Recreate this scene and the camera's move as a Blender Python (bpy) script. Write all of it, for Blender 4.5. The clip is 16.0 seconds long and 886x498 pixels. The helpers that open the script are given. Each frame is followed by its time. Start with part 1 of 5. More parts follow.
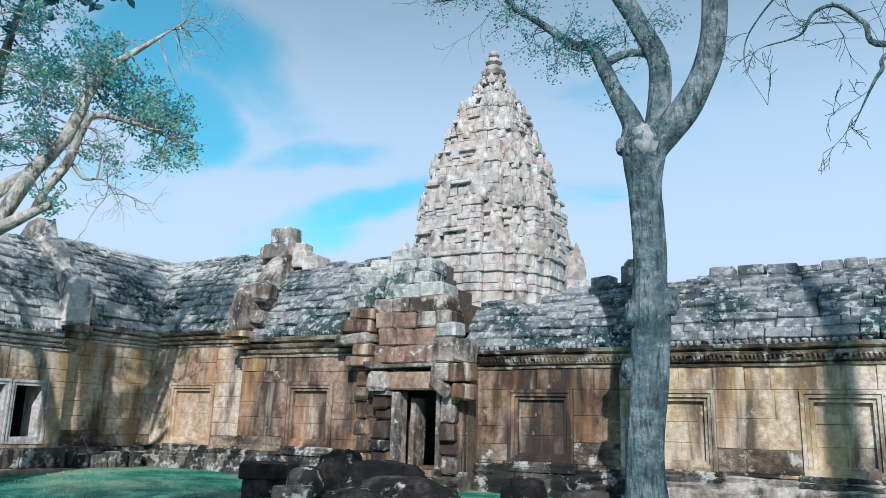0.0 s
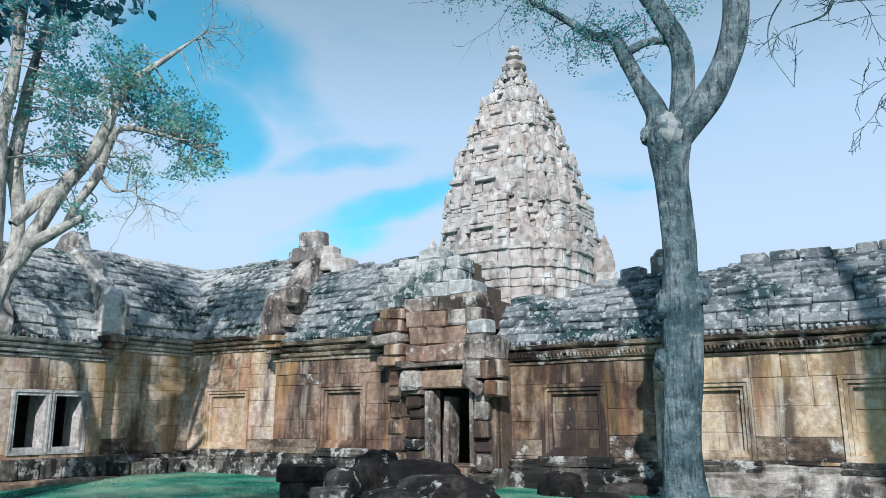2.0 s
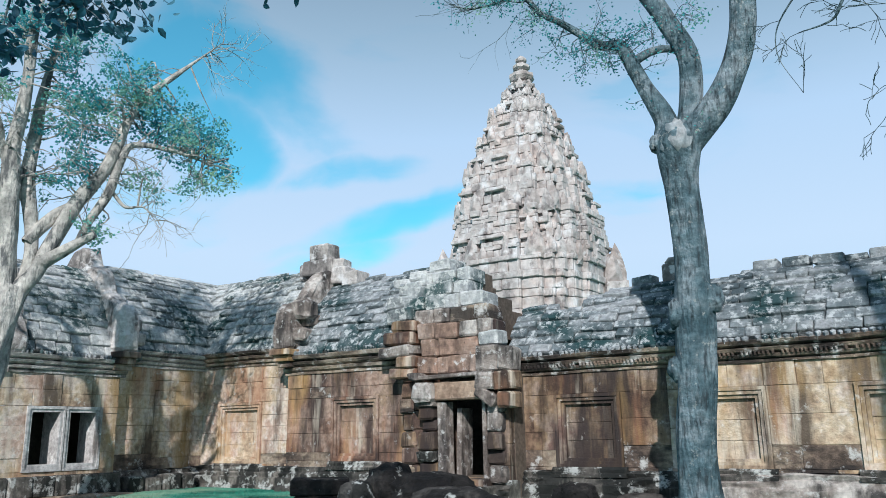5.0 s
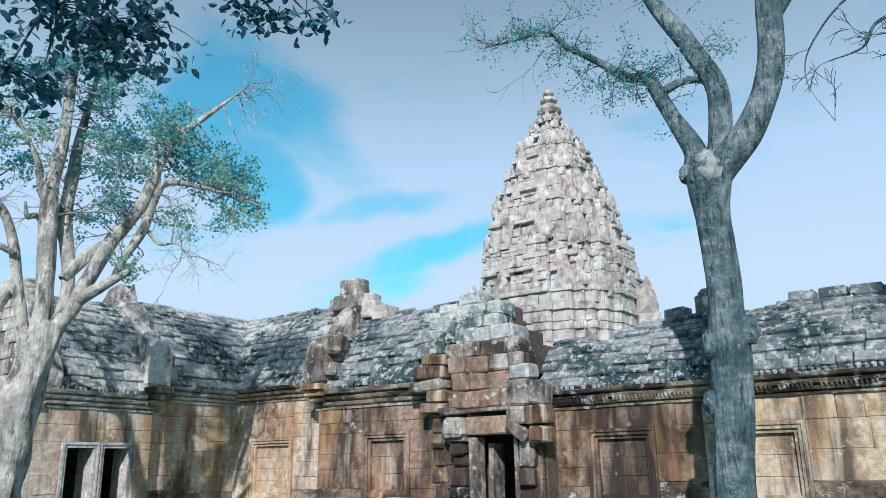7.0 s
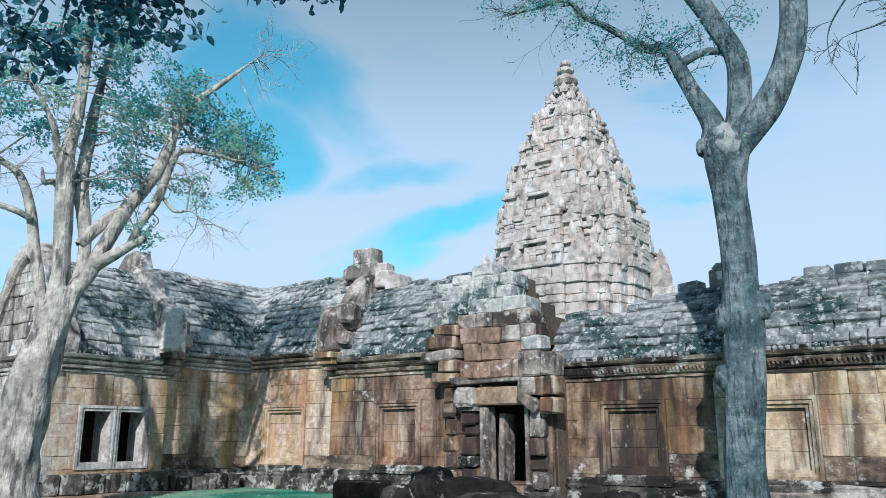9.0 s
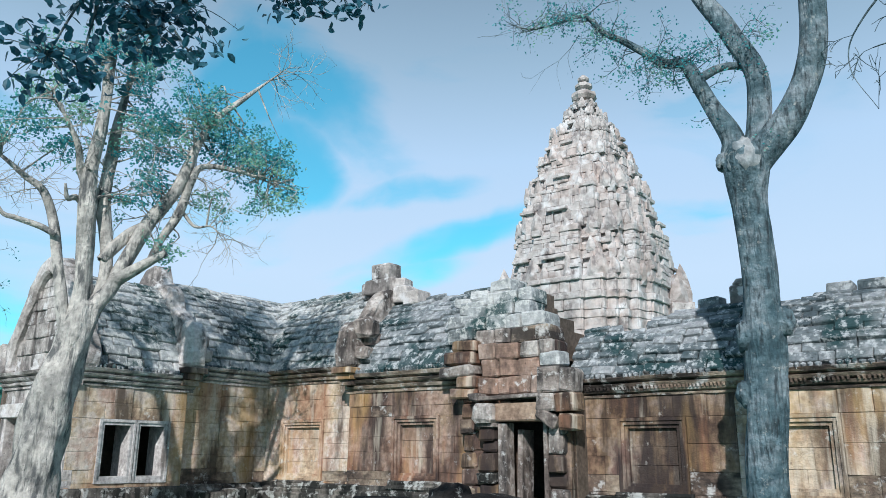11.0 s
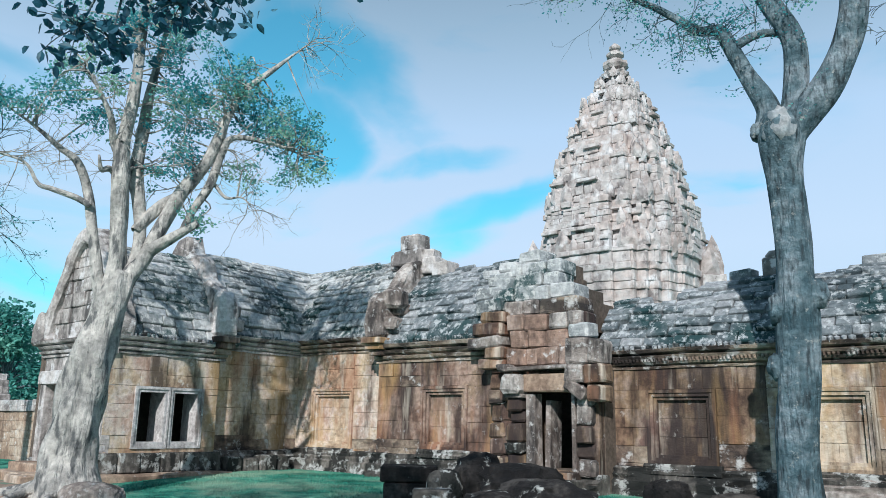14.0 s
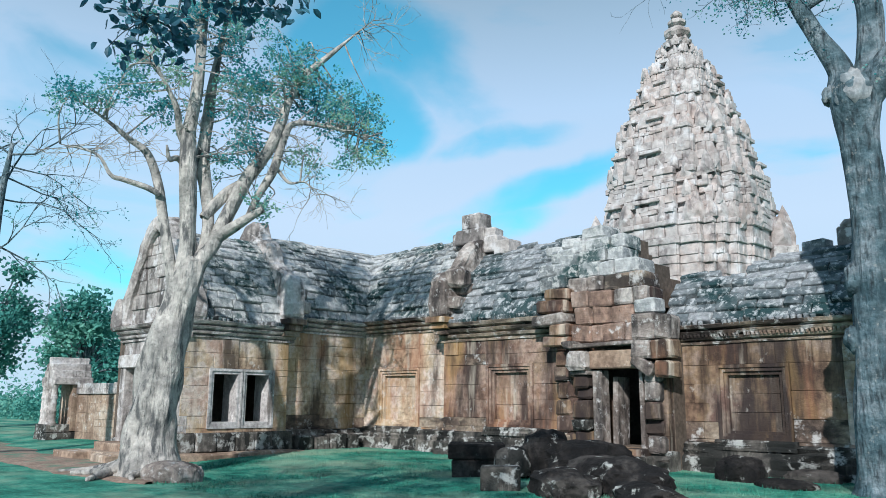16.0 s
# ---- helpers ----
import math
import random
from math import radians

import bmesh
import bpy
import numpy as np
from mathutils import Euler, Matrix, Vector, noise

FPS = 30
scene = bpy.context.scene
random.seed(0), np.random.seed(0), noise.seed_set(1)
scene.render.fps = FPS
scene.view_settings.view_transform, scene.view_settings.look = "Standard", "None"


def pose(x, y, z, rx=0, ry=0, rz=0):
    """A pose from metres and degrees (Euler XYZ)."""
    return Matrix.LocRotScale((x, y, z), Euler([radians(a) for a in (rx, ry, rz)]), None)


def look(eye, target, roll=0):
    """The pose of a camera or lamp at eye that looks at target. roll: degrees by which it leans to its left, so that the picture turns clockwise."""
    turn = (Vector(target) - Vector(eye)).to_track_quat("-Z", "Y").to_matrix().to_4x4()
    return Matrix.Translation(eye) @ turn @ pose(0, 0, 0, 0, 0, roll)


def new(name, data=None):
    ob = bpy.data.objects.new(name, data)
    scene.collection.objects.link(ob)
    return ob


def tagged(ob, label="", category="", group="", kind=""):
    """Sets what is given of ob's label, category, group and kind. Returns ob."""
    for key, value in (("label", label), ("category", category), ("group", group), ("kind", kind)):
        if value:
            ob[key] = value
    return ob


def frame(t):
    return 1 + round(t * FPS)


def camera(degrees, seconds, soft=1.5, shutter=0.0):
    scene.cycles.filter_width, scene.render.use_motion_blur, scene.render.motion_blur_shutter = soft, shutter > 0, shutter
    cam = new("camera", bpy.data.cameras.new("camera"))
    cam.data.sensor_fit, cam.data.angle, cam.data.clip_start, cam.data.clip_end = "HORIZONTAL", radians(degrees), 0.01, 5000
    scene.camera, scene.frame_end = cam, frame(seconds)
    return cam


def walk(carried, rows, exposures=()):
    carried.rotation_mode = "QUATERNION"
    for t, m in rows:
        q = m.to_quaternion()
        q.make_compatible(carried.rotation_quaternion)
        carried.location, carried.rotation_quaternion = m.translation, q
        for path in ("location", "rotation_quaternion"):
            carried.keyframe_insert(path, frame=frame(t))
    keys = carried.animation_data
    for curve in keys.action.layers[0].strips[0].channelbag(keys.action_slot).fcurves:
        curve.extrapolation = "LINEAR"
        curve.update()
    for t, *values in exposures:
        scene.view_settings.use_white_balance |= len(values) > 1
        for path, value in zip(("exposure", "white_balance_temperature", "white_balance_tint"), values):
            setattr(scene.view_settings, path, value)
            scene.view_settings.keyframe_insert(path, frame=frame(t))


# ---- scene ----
# ---- camera: a phone held at eye height, panning slowly ----
cam = camera(59.0, 16.0, soft=0.6)
EYE = 1.6
TURNS = [
    (0.0, 30.311, 102.626, -1.557), (0.5, 30.859, 102.356, -1.158), (1.0, 31.974, 101.985, -0.121),
    (1.5, 32.872, 101.936, 0.329), (2.0, 32.731, 102.442, 0.192), (2.5, 32.518, 102.656, 0.483),
    (3.0, 32.405, 102.058, 1.04), (3.2, 32.729, 102.032, 1.466), (5.3, 34.251, 103.74, 0.54),
    (5.5, 35.769, 104.081, 0.373), (6.0, 37.105, 104.852, 0.173), (6.5, 36.821, 105.735, 0.698),
    (7.0, 35.891, 105.757, 0.884), (7.5, 36.351, 105.11, 0.533), (8.0, 37.105, 105.318, 0.345),
    (8.5, 36.857, 104.884, 0.188), (9.0, 36.663, 103.627, -0.077), (9.5, 37.531, 102.474, -0.148),
    (10.0, 37.978, 103.607, 0.083), (10.2, 37.836, 104.21, -0.065), (12.5, 38.237, 104.841, -0.904),
    (13.0, 38.297, 104.891, -0.846), (13.5, 38.817, 104.359, -0.872), (14.0, 39.964, 102.601, -1.042),
    (14.5, 41.65, 100.795, -1.182), (15.0, 42.235, 101.205, -0.772), (15.5, 42.869, 101.115, 0.041),
    (16.0, 44.708, 101.003, -0.434),
]
walk(cam, [(t, pose(0, 0, EYE, tilt, lean, yaw)) for t, yaw, tilt, lean in TURNS])
scene.view_settings.exposure = 0.0

# ---- world and sun ----
SUN_FROM = Vector((0.48, -0.88, 0.60)).normalized()


def build_world():
    w = bpy.data.worlds.new("sky")
    scene.world = w
    w.use_nodes = True
    nt = w.node_tree
    nt.nodes.clear()
    N, L = nt.nodes.new, nt.links.new
    out, bg = N("ShaderNodeOutputWorld"), N("ShaderNodeBackground")
    L(bg.outputs[0], out.inputs[0])
    sky = N("ShaderNodeTexSky")
    sky.sky_type, sky.sun_disc = "NISHITA", False
    sky.sun_elevation = math.asin(SUN_FROM.z)
    sky.sun_rotation = math.atan2(SUN_FROM.x, SUN_FROM.y)
    tint = N("ShaderNodeMix")
    tint.data_type, tint.blend_type = "RGBA", "MULTIPLY"
    tint.inputs[0].default_value = 1
    L(sky.outputs[0], tint.inputs[6])
    tint.inputs[7].default_value = (0.048, 0.185, 0.186, 1)
    co = N("ShaderNodeTexCoord")
    # wind-drawn clouds: warped direction, broad sheets with clear gaps
    warp = N("ShaderNodeTexNoise")
    warp.inputs["Scale"].default_value, warp.inputs["Detail"].default_value = 2.6, 6
    L(co.outputs["Generated"], warp.inputs["Vector"])
    sub = N("ShaderNodeVectorMath")
    sub.operation = "SUBTRACT"
    sub.inputs[1].default_value = (0.5, 0.5, 0.5)
    L(warp.outputs["Color"], sub.inputs[0])
    sc = N("ShaderNodeVectorMath")
    sc.operation = "SCALE"
    sc.inputs[3].default_value = 0.15
    L(sub.outputs[0], sc.inputs[0])
    add = N("ShaderNodeVectorMath")
    L(co.outputs["Generated"], add.inputs[0])
    L(sc.outputs[0], add.inputs[1])
    # bearing (to the left of +y) and height of the warped direction, in degrees
    ax = N("ShaderNodeSeparateXYZ")
    L(add.outputs[0], ax.inputs[0])

    def maths(op, a, b):
        m = N("ShaderNodeMath")
        m.operation = op
        for k, q in enumerate((a, b)):
            if isinstance(q, (int, float)):
                m.inputs[k].default_value = q
            else:
                L(q, m.inputs[k])
        return m.outputs[0]

    bearing = maths("MULTIPLY", maths("ARCTAN2", maths("MULTIPLY", ax.outputs[0], -1.0), ax.outputs[1]), 180 / math.pi)
    height = maths("MULTIPLY", maths("ARCSINE", ax.outputs[2], 0.0), 180 / math.pi)
    chart = N("ShaderNodeCombineXYZ")
    L(bearing, chart.inputs[0])
    L(height, chart.inputs[1])
    # clear lanes between the drawn-out clouds: bearing, height, half length, half width, slant, clearness
    total = None
    for az, el, a, b, slant, amount in ((48.0, 24.6, 8.5, 3.4, 22, 1.0), (50.5, 21.5, 4.2, 3.6, 0, 1.0), (54.0, 25.0, 5.0, 4.5, 0, 0.95), (40.5, 19.0, 6.5, 1.2, -8, 0.6),
                                        (39.5, 15.2, 9.0, 1.9, -17, 0.82), (41.0, 12.9, 6.5, 2.2, -8, 0.78), (34.0, 12.5, 5.0, 1.5, -10, 0.5), (19.5, 16.8, 5.0, 1.5, 0, 0.42),
                                        (74.0, 21.0, 7.0, 5.0, 0, 0.45), (68.5, 8.5, 5.0, 2.6, -10, 0.5), (80.0, 10.0, 8.0, 3.0, 0, 0.3),
                                        (-60.0, 35.0, 30.0, 14.0, 10, 0.9), (150.0, 40.0, 50.0, 18.0, 0, 0.9)):
        lane = N("ShaderNodeMapping")
        lane.vector_type = "TEXTURE"
        lane.inputs["Location"].default_value = (az, el, 0)
        lane.inputs["Rotation"].default_value = (0, 0, radians(slant))
        lane.inputs["Scale"].default_value = (a, b, 1)
        L(chart.outputs[0], lane.inputs["Vector"])
        d = N("ShaderNodeVectorMath")
        d.operation = "LENGTH"
        L(lane.outputs[0], d.inputs[0])
        m = N("ShaderNodeMapRange")
        m.interpolation_type = "SMOOTHSTEP"
        m.inputs["From Min"].default_value, m.inputs["From Max"].default_value, m.inputs["To Max"].default_value = 1.5, 0.25, amount
        L(d.outputs["Value"], m.inputs["Value"])
        total = m.outputs[0] if total is None else maths("MAXIMUM", total, m.outputs[0])
    fine = N("ShaderNodeTexNoise")
    fine.inputs["Scale"].default_value, fine.inputs["Detail"].default_value, fine.inputs["Distortion"].default_value = 2.3, 7, 0.5
    drawn = N("ShaderNodeMapping")
    drawn.inputs["Rotation"].default_value = (0.35, 0.2, 0.6)
    drawn.inputs["Scale"].default_value = (1.0, 1.2, 3.6)
    L(add.outputs[0], drawn.inputs["Vector"])
    L(drawn.outputs[0], fine.inputs["Vector"])
    fr = N("ShaderNodeMapRange")
    fr.inputs["From Min"].default_value, fr.inputs["From Max"].default_value = 0.35, 0.68
    fr.inputs["To Min"].default_value, fr.inputs["To Max"].default_value = -0.50, 0.42
    L(fine.outputs["Fac"], fr.inputs["Value"])
    clear = N("ShaderNodeMath")
    clear.use_clamp = True
    L(total, clear.inputs[0])
    L(fr.outputs[0], clear.inputs[1])
    soft_edge = N("ShaderNodeMapRange")
    soft_edge.interpolation_type = "SMOOTHSTEP"
    soft_edge.inputs["To Max"].default_value = 0.92
    soft_edge.inputs["From Min"].default_value, soft_edge.inputs["From Max"].default_value = 0.12, 0.85
    L(clear.outputs[0], soft_edge.inputs["Value"])
    # cloud colour: brighter low; greyer up high, a vignette painted into the sky
    sep = N("ShaderNodeSeparateXYZ")
    L(co.outputs["Generated"], sep.inputs[0])
    ramp = N("ShaderNodeValToRGB")
    ramp.color_ramp.elements[0].position, ramp.color_ramp.elements[0].color = 0.0, (0.55, 0.76, 0.92, 1)
    ramp.color_ramp.elements[1].position, ramp.color_ramp.elements[1].color = 0.56, (0.235, 0.36, 0.50, 1)
    for p, c in ((0.22, (0.58, 0.77, 1.0, 1)), (0.36, (0.48, 0.69, 0.95, 1)), (0.47, (0.33, 0.50, 0.68, 1))):
        ramp.color_ramp.elements.new(p).color = c
    L(sep.outputs[2], ramp.inputs[0])
    mix = N("ShaderNodeMix")
    mix.data_type = "RGBA"
    L(soft_edge.outputs[0], mix.inputs[0])
    L(ramp.outputs[0], mix.inputs[6])
    L(tint.outputs[2], mix.inputs[7])
    L(mix.outputs[2], bg.inputs[0])
    bg.inputs[1].default_value = 1.0


build_world()
sun = new("sun", bpy.data.lights.new("sun", "SUN"))
sun.data.energy, sun.data.angle, sun.data.color = 4.9, radians(0.8), (1.0, 0.985, 0.96)
sun.matrix_world = look(SUN_FROM * 60, (0, 0, 0))


# ---- materials ----
def material(name, colors, scale=0.6, stain=None, stain_at=(0.52, 0.7), lichen=None, lichen_at=(0.6, 0.66), rough=0.9,
             bump=0.5, grain=28.0, vary=0.25, streak=(2.2, 2.2, 0.5), lichen_scale=3.2, translucent=0.0, pits=0.0, tone=0.83, furrow=0.0, wash=None):
    """A weathered surface: broad colour drift, stains, lichen, fine grain, and a value of its own for every piece."""
    m = bpy.data.materials.new(name)
    m.use_nodes = True
    nt = m.node_tree
    N, L = nt.nodes.new, nt.links.new
    b = nt.nodes["Principled BSDF"]
    b.inputs["Roughness"].default_value = rough
    b.inputs["Specular IOR Level"].default_value = 0.25
    colors = [tuple(q * tone for q in c) for c in colors]
    geo, info = N("ShaderNodeNewGeometry"), N("ShaderNodeObjectInfo")

    def noise_of(s, detail=5, vec=None, rough_=0.55):
        n = N("ShaderNodeTexNoise")
        n.inputs["Scale"].default_value, n.inputs["Detail"].default_value, n.inputs["Roughness"].default_value = s, detail, rough_
        L(vec or geo.outputs["Position"], n.inputs["Vector"])
        return n.outputs["Fac"]

    def mixed(fac, a, c, mode="MIX"):
        x = N("ShaderNodeMix")
        x.data_type, x.blend_type = "RGBA", mode
        for sock, v in ((x.inputs[0], fac), (x.inputs[6], a), (x.inputs[7], c)):
            if isinstance(v, (int, float)):
                sock.default_value = v
            elif isinstance(v, tuple):
                sock.default_value = (*v, 1) if len(v) == 3 else v
            else:
                L(v, sock)
        return x.outputs[2]

    def ranged(v, lo, hi, a=0.0, c=1.0):
        r = N("ShaderNodeMapRange")
        for k, q in (("From Min", lo), ("From Max", hi), ("To Min", a), ("To Max", c)):
            r.inputs[k].default_value = q
        L(v, r.inputs["Value"])
        return r.outputs[0]

    # broad drift shifted a little per piece, so neighbouring stones differ
    shift = N("ShaderNodeMath")
    shift.operation = "MULTIPLY_ADD"
    L(info.outputs["Random"], shift.inputs[0])
    shift.inputs[1].default_value, shift.inputs[2].default_value = vary, -vary / 2
    plus = N("ShaderNodeMath")
    both = N("ShaderNodeMix")
    both.inputs[0].default_value = 0.30
    L(noise_of(scale, 4), both.inputs[2])
    L(noise_of(scale * 6.5, 6, None, 0.62), both.inputs[3])
    L(ranged(both.outputs[0], 0.39, 0.61), plus.inputs[0])
    L(shift.outputs[0], plus.inputs[1])
    ramp = N("ShaderNodeValToRGB")
    els = ramp.color_ramp.elements
    els[0].position, els[0].color = 0.0, (*colors[0], 1)
    els[1].position, els[1].color = 1.0, (*colors[-1], 1)
    for i, c in enumerate(colors[1:-1], 1):
        els.new(i / (len(colors) - 1)).color = (*c, 1)
    L(plus.outputs[0], ramp.inputs[0])
    col = mixed(0.8, ramp.outputs[0], mixed(ranged(noise_of(grain * 0.35, 6), 0.3, 0.7), (0.62, 0.62, 0.62), (1.38, 1.38, 1.38)), "MULTIPLY")
    if stain:
        mp = N("ShaderNodeMapping")
        mp.inputs["Scale"].default_value = streak
        L(geo.outputs["Position"], mp.inputs["Vector"])
        col = mixed(ranged(noise_of(1.0, 7, mp.outputs[0], 0.6), *stain_at, 0.0, 0.9), col, stain)
    if wash:
        # rust-red and bleached runs down the face
        for c, sc, lo, hi, amount in wash:
            mp = N("ShaderNodeMapping")
            mp.inputs["Scale"].default_value = sc
            mp.inputs["Location"].default_value = (c[0] * 31, c[1] * 17, c[2] * 5)
            L(geo.outputs["Position"], mp.inputs["Vector"])
            col = mixed(ranged(noise_of(1.0, 6, mp.outputs[0], 0.6), lo, hi, 0.0, amount), col, c)
    if lichen:
        col = mixed(ranged(noise_of(lichen_scale, 8, None, 0.65), *lichen_at, 0.0, 0.85), col, lichen)
    if pits:
        col = mixed(ranged(noise_of(pits, 5, None, 0.7), 0.63, 0.70, 0.0, 0.6), col, tuple(q * 0.3 for q in colors[0]))
    L(col, b.inputs["Base Color"])
    bm_ = N("ShaderNodeBump")
    bm_.inputs["Strength"].default_value, bm_.inputs["Distance"].default_value = bump, 0.05
    h = N("ShaderNodeMath")
    L(noise_of(grain, 6, None, 0.65), h.inputs[0])
    L(noise_of(grain * 0.2, 4), h.inputs[1])
    height = h.outputs[0]
    if furrow:
        mp = N("ShaderNodeMapping")
        mp.inputs["Scale"].default_value = (streak[0] * 1.6, streak[1] * 1.6, streak[2])
        L(geo.outputs["Position"], mp.inputs["Vector"])
        deep = N("ShaderNodeMath")
        deep.operation = "MULTIPLY_ADD"
        L(noise_of(1.0, 5, mp.outputs[0], 0.6), deep.inputs[0])
        deep.inputs[1].default_value = furrow
        L(height, deep.inputs[2])
        height = deep.outputs[0]
    L(height, bm_.inputs["Height"])
    L(bm_.outputs[0], b.inputs["Normal"])
    if translucent:
        tr, ms = N("ShaderNodeBsdfTranslucent"), N("ShaderNodeMixShader")
        L(col, tr.inputs[0])
        ms.inputs[0].default_value = translucent
        L(b.outputs[0], ms.inputs[1])
        L(tr.outputs[0], ms.inputs[2])
        L(ms.outputs[0], nt.nodes["Material Output"].inputs[0])
    return m


WALL = material("tan sandstone", [(0.18, 0.109, 0.0876), (0.38, 0.237, 0.17), (0.5, 0.332, 0.196), (0.72, 0.551, 0.453), (0.47, 0.285, 0.232)], 0.7,
                stain=(0.045, 0.033, 0.03), stain_at=(0.475, 0.60), lichen=(0.60, 0.59, 0.57), lichen_at=(0.62, 0.76), vary=0.24, streak=(2.1, 2.1, 0.26),
                bump=0.55, pits=7.0, wash=(((0.40, 0.19, 0.115), (0.95, 0.95, 0.20), 0.53, 0.66, 0.55), ((0.47, 0.30, 0.125), (0.8, 0.8, 0.22), 0.52, 0.64, 0.50), ((0.62, 0.55, 0.46), (2.4, 2.4, 0.26), 0.55, 0.66, 0.65), ((0.030, 0.023, 0.024), (1.3, 1.3, 0.24), 0.45, 0.59, 0.90)),
                tone=0.66)
OCHRE = material("pale ochre sandstone", [(0.23, 0.163, 0.12), (0.47, 0.345, 0.245), (0.58, 0.465, 0.345), (0.66, 0.57, 0.51), (0.50, 0.37, 0.31)], 0.7,
                 stain=(0.07, 0.052, 0.042), stain_at=(0.50, 0.63), lichen=(0.64, 0.63, 0.60), lichen_at=(0.60, 0.72), vary=0.22, streak=(1.4, 1.4, 0.30),
                 bump=0.55, pits=7.0, wash=(((0.40, 0.19, 0.115), (0.95, 0.95, 0.20), 0.53, 0.66, 0.55), ((0.47, 0.30, 0.125), (0.8, 0.8, 0.22), 0.52, 0.64, 0.50), ((0.62, 0.55, 0.46), (2.4, 2.4, 0.26), 0.55, 0.66, 0.65)),
                tone=0.86)
UMBER = material("brown-stained sandstone", [(0.13, 0.0808, 0.0618), (0.32, 0.204, 0.144), (0.44, 0.304, 0.201), (0.54, 0.408, 0.33), (0.36, 0.223, 0.185)], 0.7,
                 stain=(0.035, 0.024, 0.02), stain_at=(0.47, 0.60), lichen=(0.58, 0.55, 0.52), lichen_at=(0.62, 0.76), vary=0.24, streak=(2.1, 2.1, 0.26),
                 bump=0.55, pits=7.0, wash=(((0.40, 0.19, 0.115), (0.95, 0.95, 0.20), 0.53, 0.66, 0.55), ((0.47, 0.30, 0.125), (0.8, 0.8, 0.22), 0.52, 0.64, 0.50), ((0.62, 0.55, 0.46), (2.4, 2.4, 0.26), 0.55, 0.66, 0.65), ((0.030, 0.023, 0.024), (1.3, 1.3, 0.24), 0.45, 0.59, 0.90)),
                tone=0.56)
PINK = material("pink sandstone", [(0.18, 0.105, 0.08), (0.42, 0.255, 0.19), (0.68, 0.49, 0.40), (0.52, 0.37, 0.265)], 0.7,
                stain=(0.045, 0.03, 0.028), stain_at=(0.475, 0.61), lichen=(0.58, 0.57, 0.57), lichen_at=(0.62, 0.76), vary=0.24, streak=(1.5, 1.5, 0.32),
                bump=0.55, pits=7.0, wash=(((0.40, 0.19, 0.115), (0.95, 0.95, 0.20), 0.53, 0.66, 0.55), ((0.47, 0.30, 0.125), (0.8, 0.8, 0.22), 0.52, 0.64, 0.50), ((0.62, 0.55, 0.46), (2.4, 2.4, 0.26), 0.55, 0.66, 0.65), ((0.030, 0.023, 0.024), (1.3, 1.3, 0.24), 0.45, 0.59, 0.90)),
                tone=0.49)
ROOF = material("grey lichened sandstone", [(0.10, 0.135, 0.155), (0.27, 0.31, 0.335), (0.46, 0.48, 0.505)], 0.5,
                stain=(0.012, 0.050, 0.055), stain_at=(0.475, 0.58), lichen=(0.50, 0.525, 0.545), lichen_at=(0.52, 0.61), vary=0.8,
                streak=(0.7, 0.7, 0.7), bump=1.0, lichen_scale=6.5, pits=6.0, tone=0.66)
ROOF_PALE = material("pale lichened roof stone", [(0.15, 0.17, 0.18), (0.38, 0.40, 0.41), (0.58, 0.59, 0.60)], 0.5,
                     stain=(0.014, 0.06, 0.062), stain_at=(0.50, 0.60), lichen=(0.62, 0.63, 0.62), lichen_at=(0.50, 0.60), vary=0.8,
                     streak=(0.8, 0.8, 0.8), bump=1.0, lichen_scale=6.0, pits=6.0, tone=0.9)
GABLE = material("pale grey-pink sandstone", [(0.22, 0.20, 0.195), (0.48, 0.44, 0.42), (0.68, 0.64, 0.63)], 0.9,
                 stain=(0.08, 0.075, 0.075), stain_at=(0.55, 0.66), lichen=(0.68, 0.67, 0.68), lichen_at=(0.54, 0.64), vary=0.5, bump=0.9, lichen_scale=2.6, pits=6.0, tone=0.86)
GREY = material("mottled grey porch stone", [(0.14, 0.115, 0.105), (0.34, 0.295, 0.27), (0.55, 0.505, 0.475)], 1.1,
                stain=(0.035, 0.032, 0.033), stain_at=(0.48, 0.61), lichen=(0.58, 0.57, 0.56), lichen_at=(0.56, 0.66), vary=0.6, bump=1.0, lichen_scale=5.0, pits=8.0, tone=0.92)
TRIM = material("pale window stone", [(0.34, 0.32, 0.32), (0.54, 0.52, 0.52), (0.64, 0.62, 0.62)], 1.5, stain=(0.16, 0.14, 0.13), stain_at=(0.58, 0.7),
                lichen=(0.70, 0.70, 0.70), vary=0.2, bump=0.5, pits=12.0)
BASE = material("dark mossy plinth stone", [(0.05, 0.05, 0.048), (0.13, 0.12, 0.11), (0.30, 0.275, 0.25)], 0.8,
                stain=(0.015, 0.017, 0.017), stain_at=(0.46, 0.56), lichen=(0.54, 0.55, 0.54), lichen_at=(0.53, 0.62), vary=0.5, bump=1.0, lichen_scale=3.5, pits=8.0, tone=0.75)
TOWER = material("pale tower sandstone", [(0.42, 0.365, 0.345), (0.57, 0.52, 0.505), (0.67, 0.63, 0.62), (0.62, 0.53, 0.50)], 0.22,
                 stain=(0.17, 0.15, 0.15), stain_at=(0.54, 0.66), streak=(1.3, 1.3, 0.9), lichen=(0.60, 0.60, 0.615), lichen_at=(0.53, 0.66), vary=0.45, bump=0.9,
                 grain=7.0, lichen_scale=1.0, pits=1.7, tone=0.68)
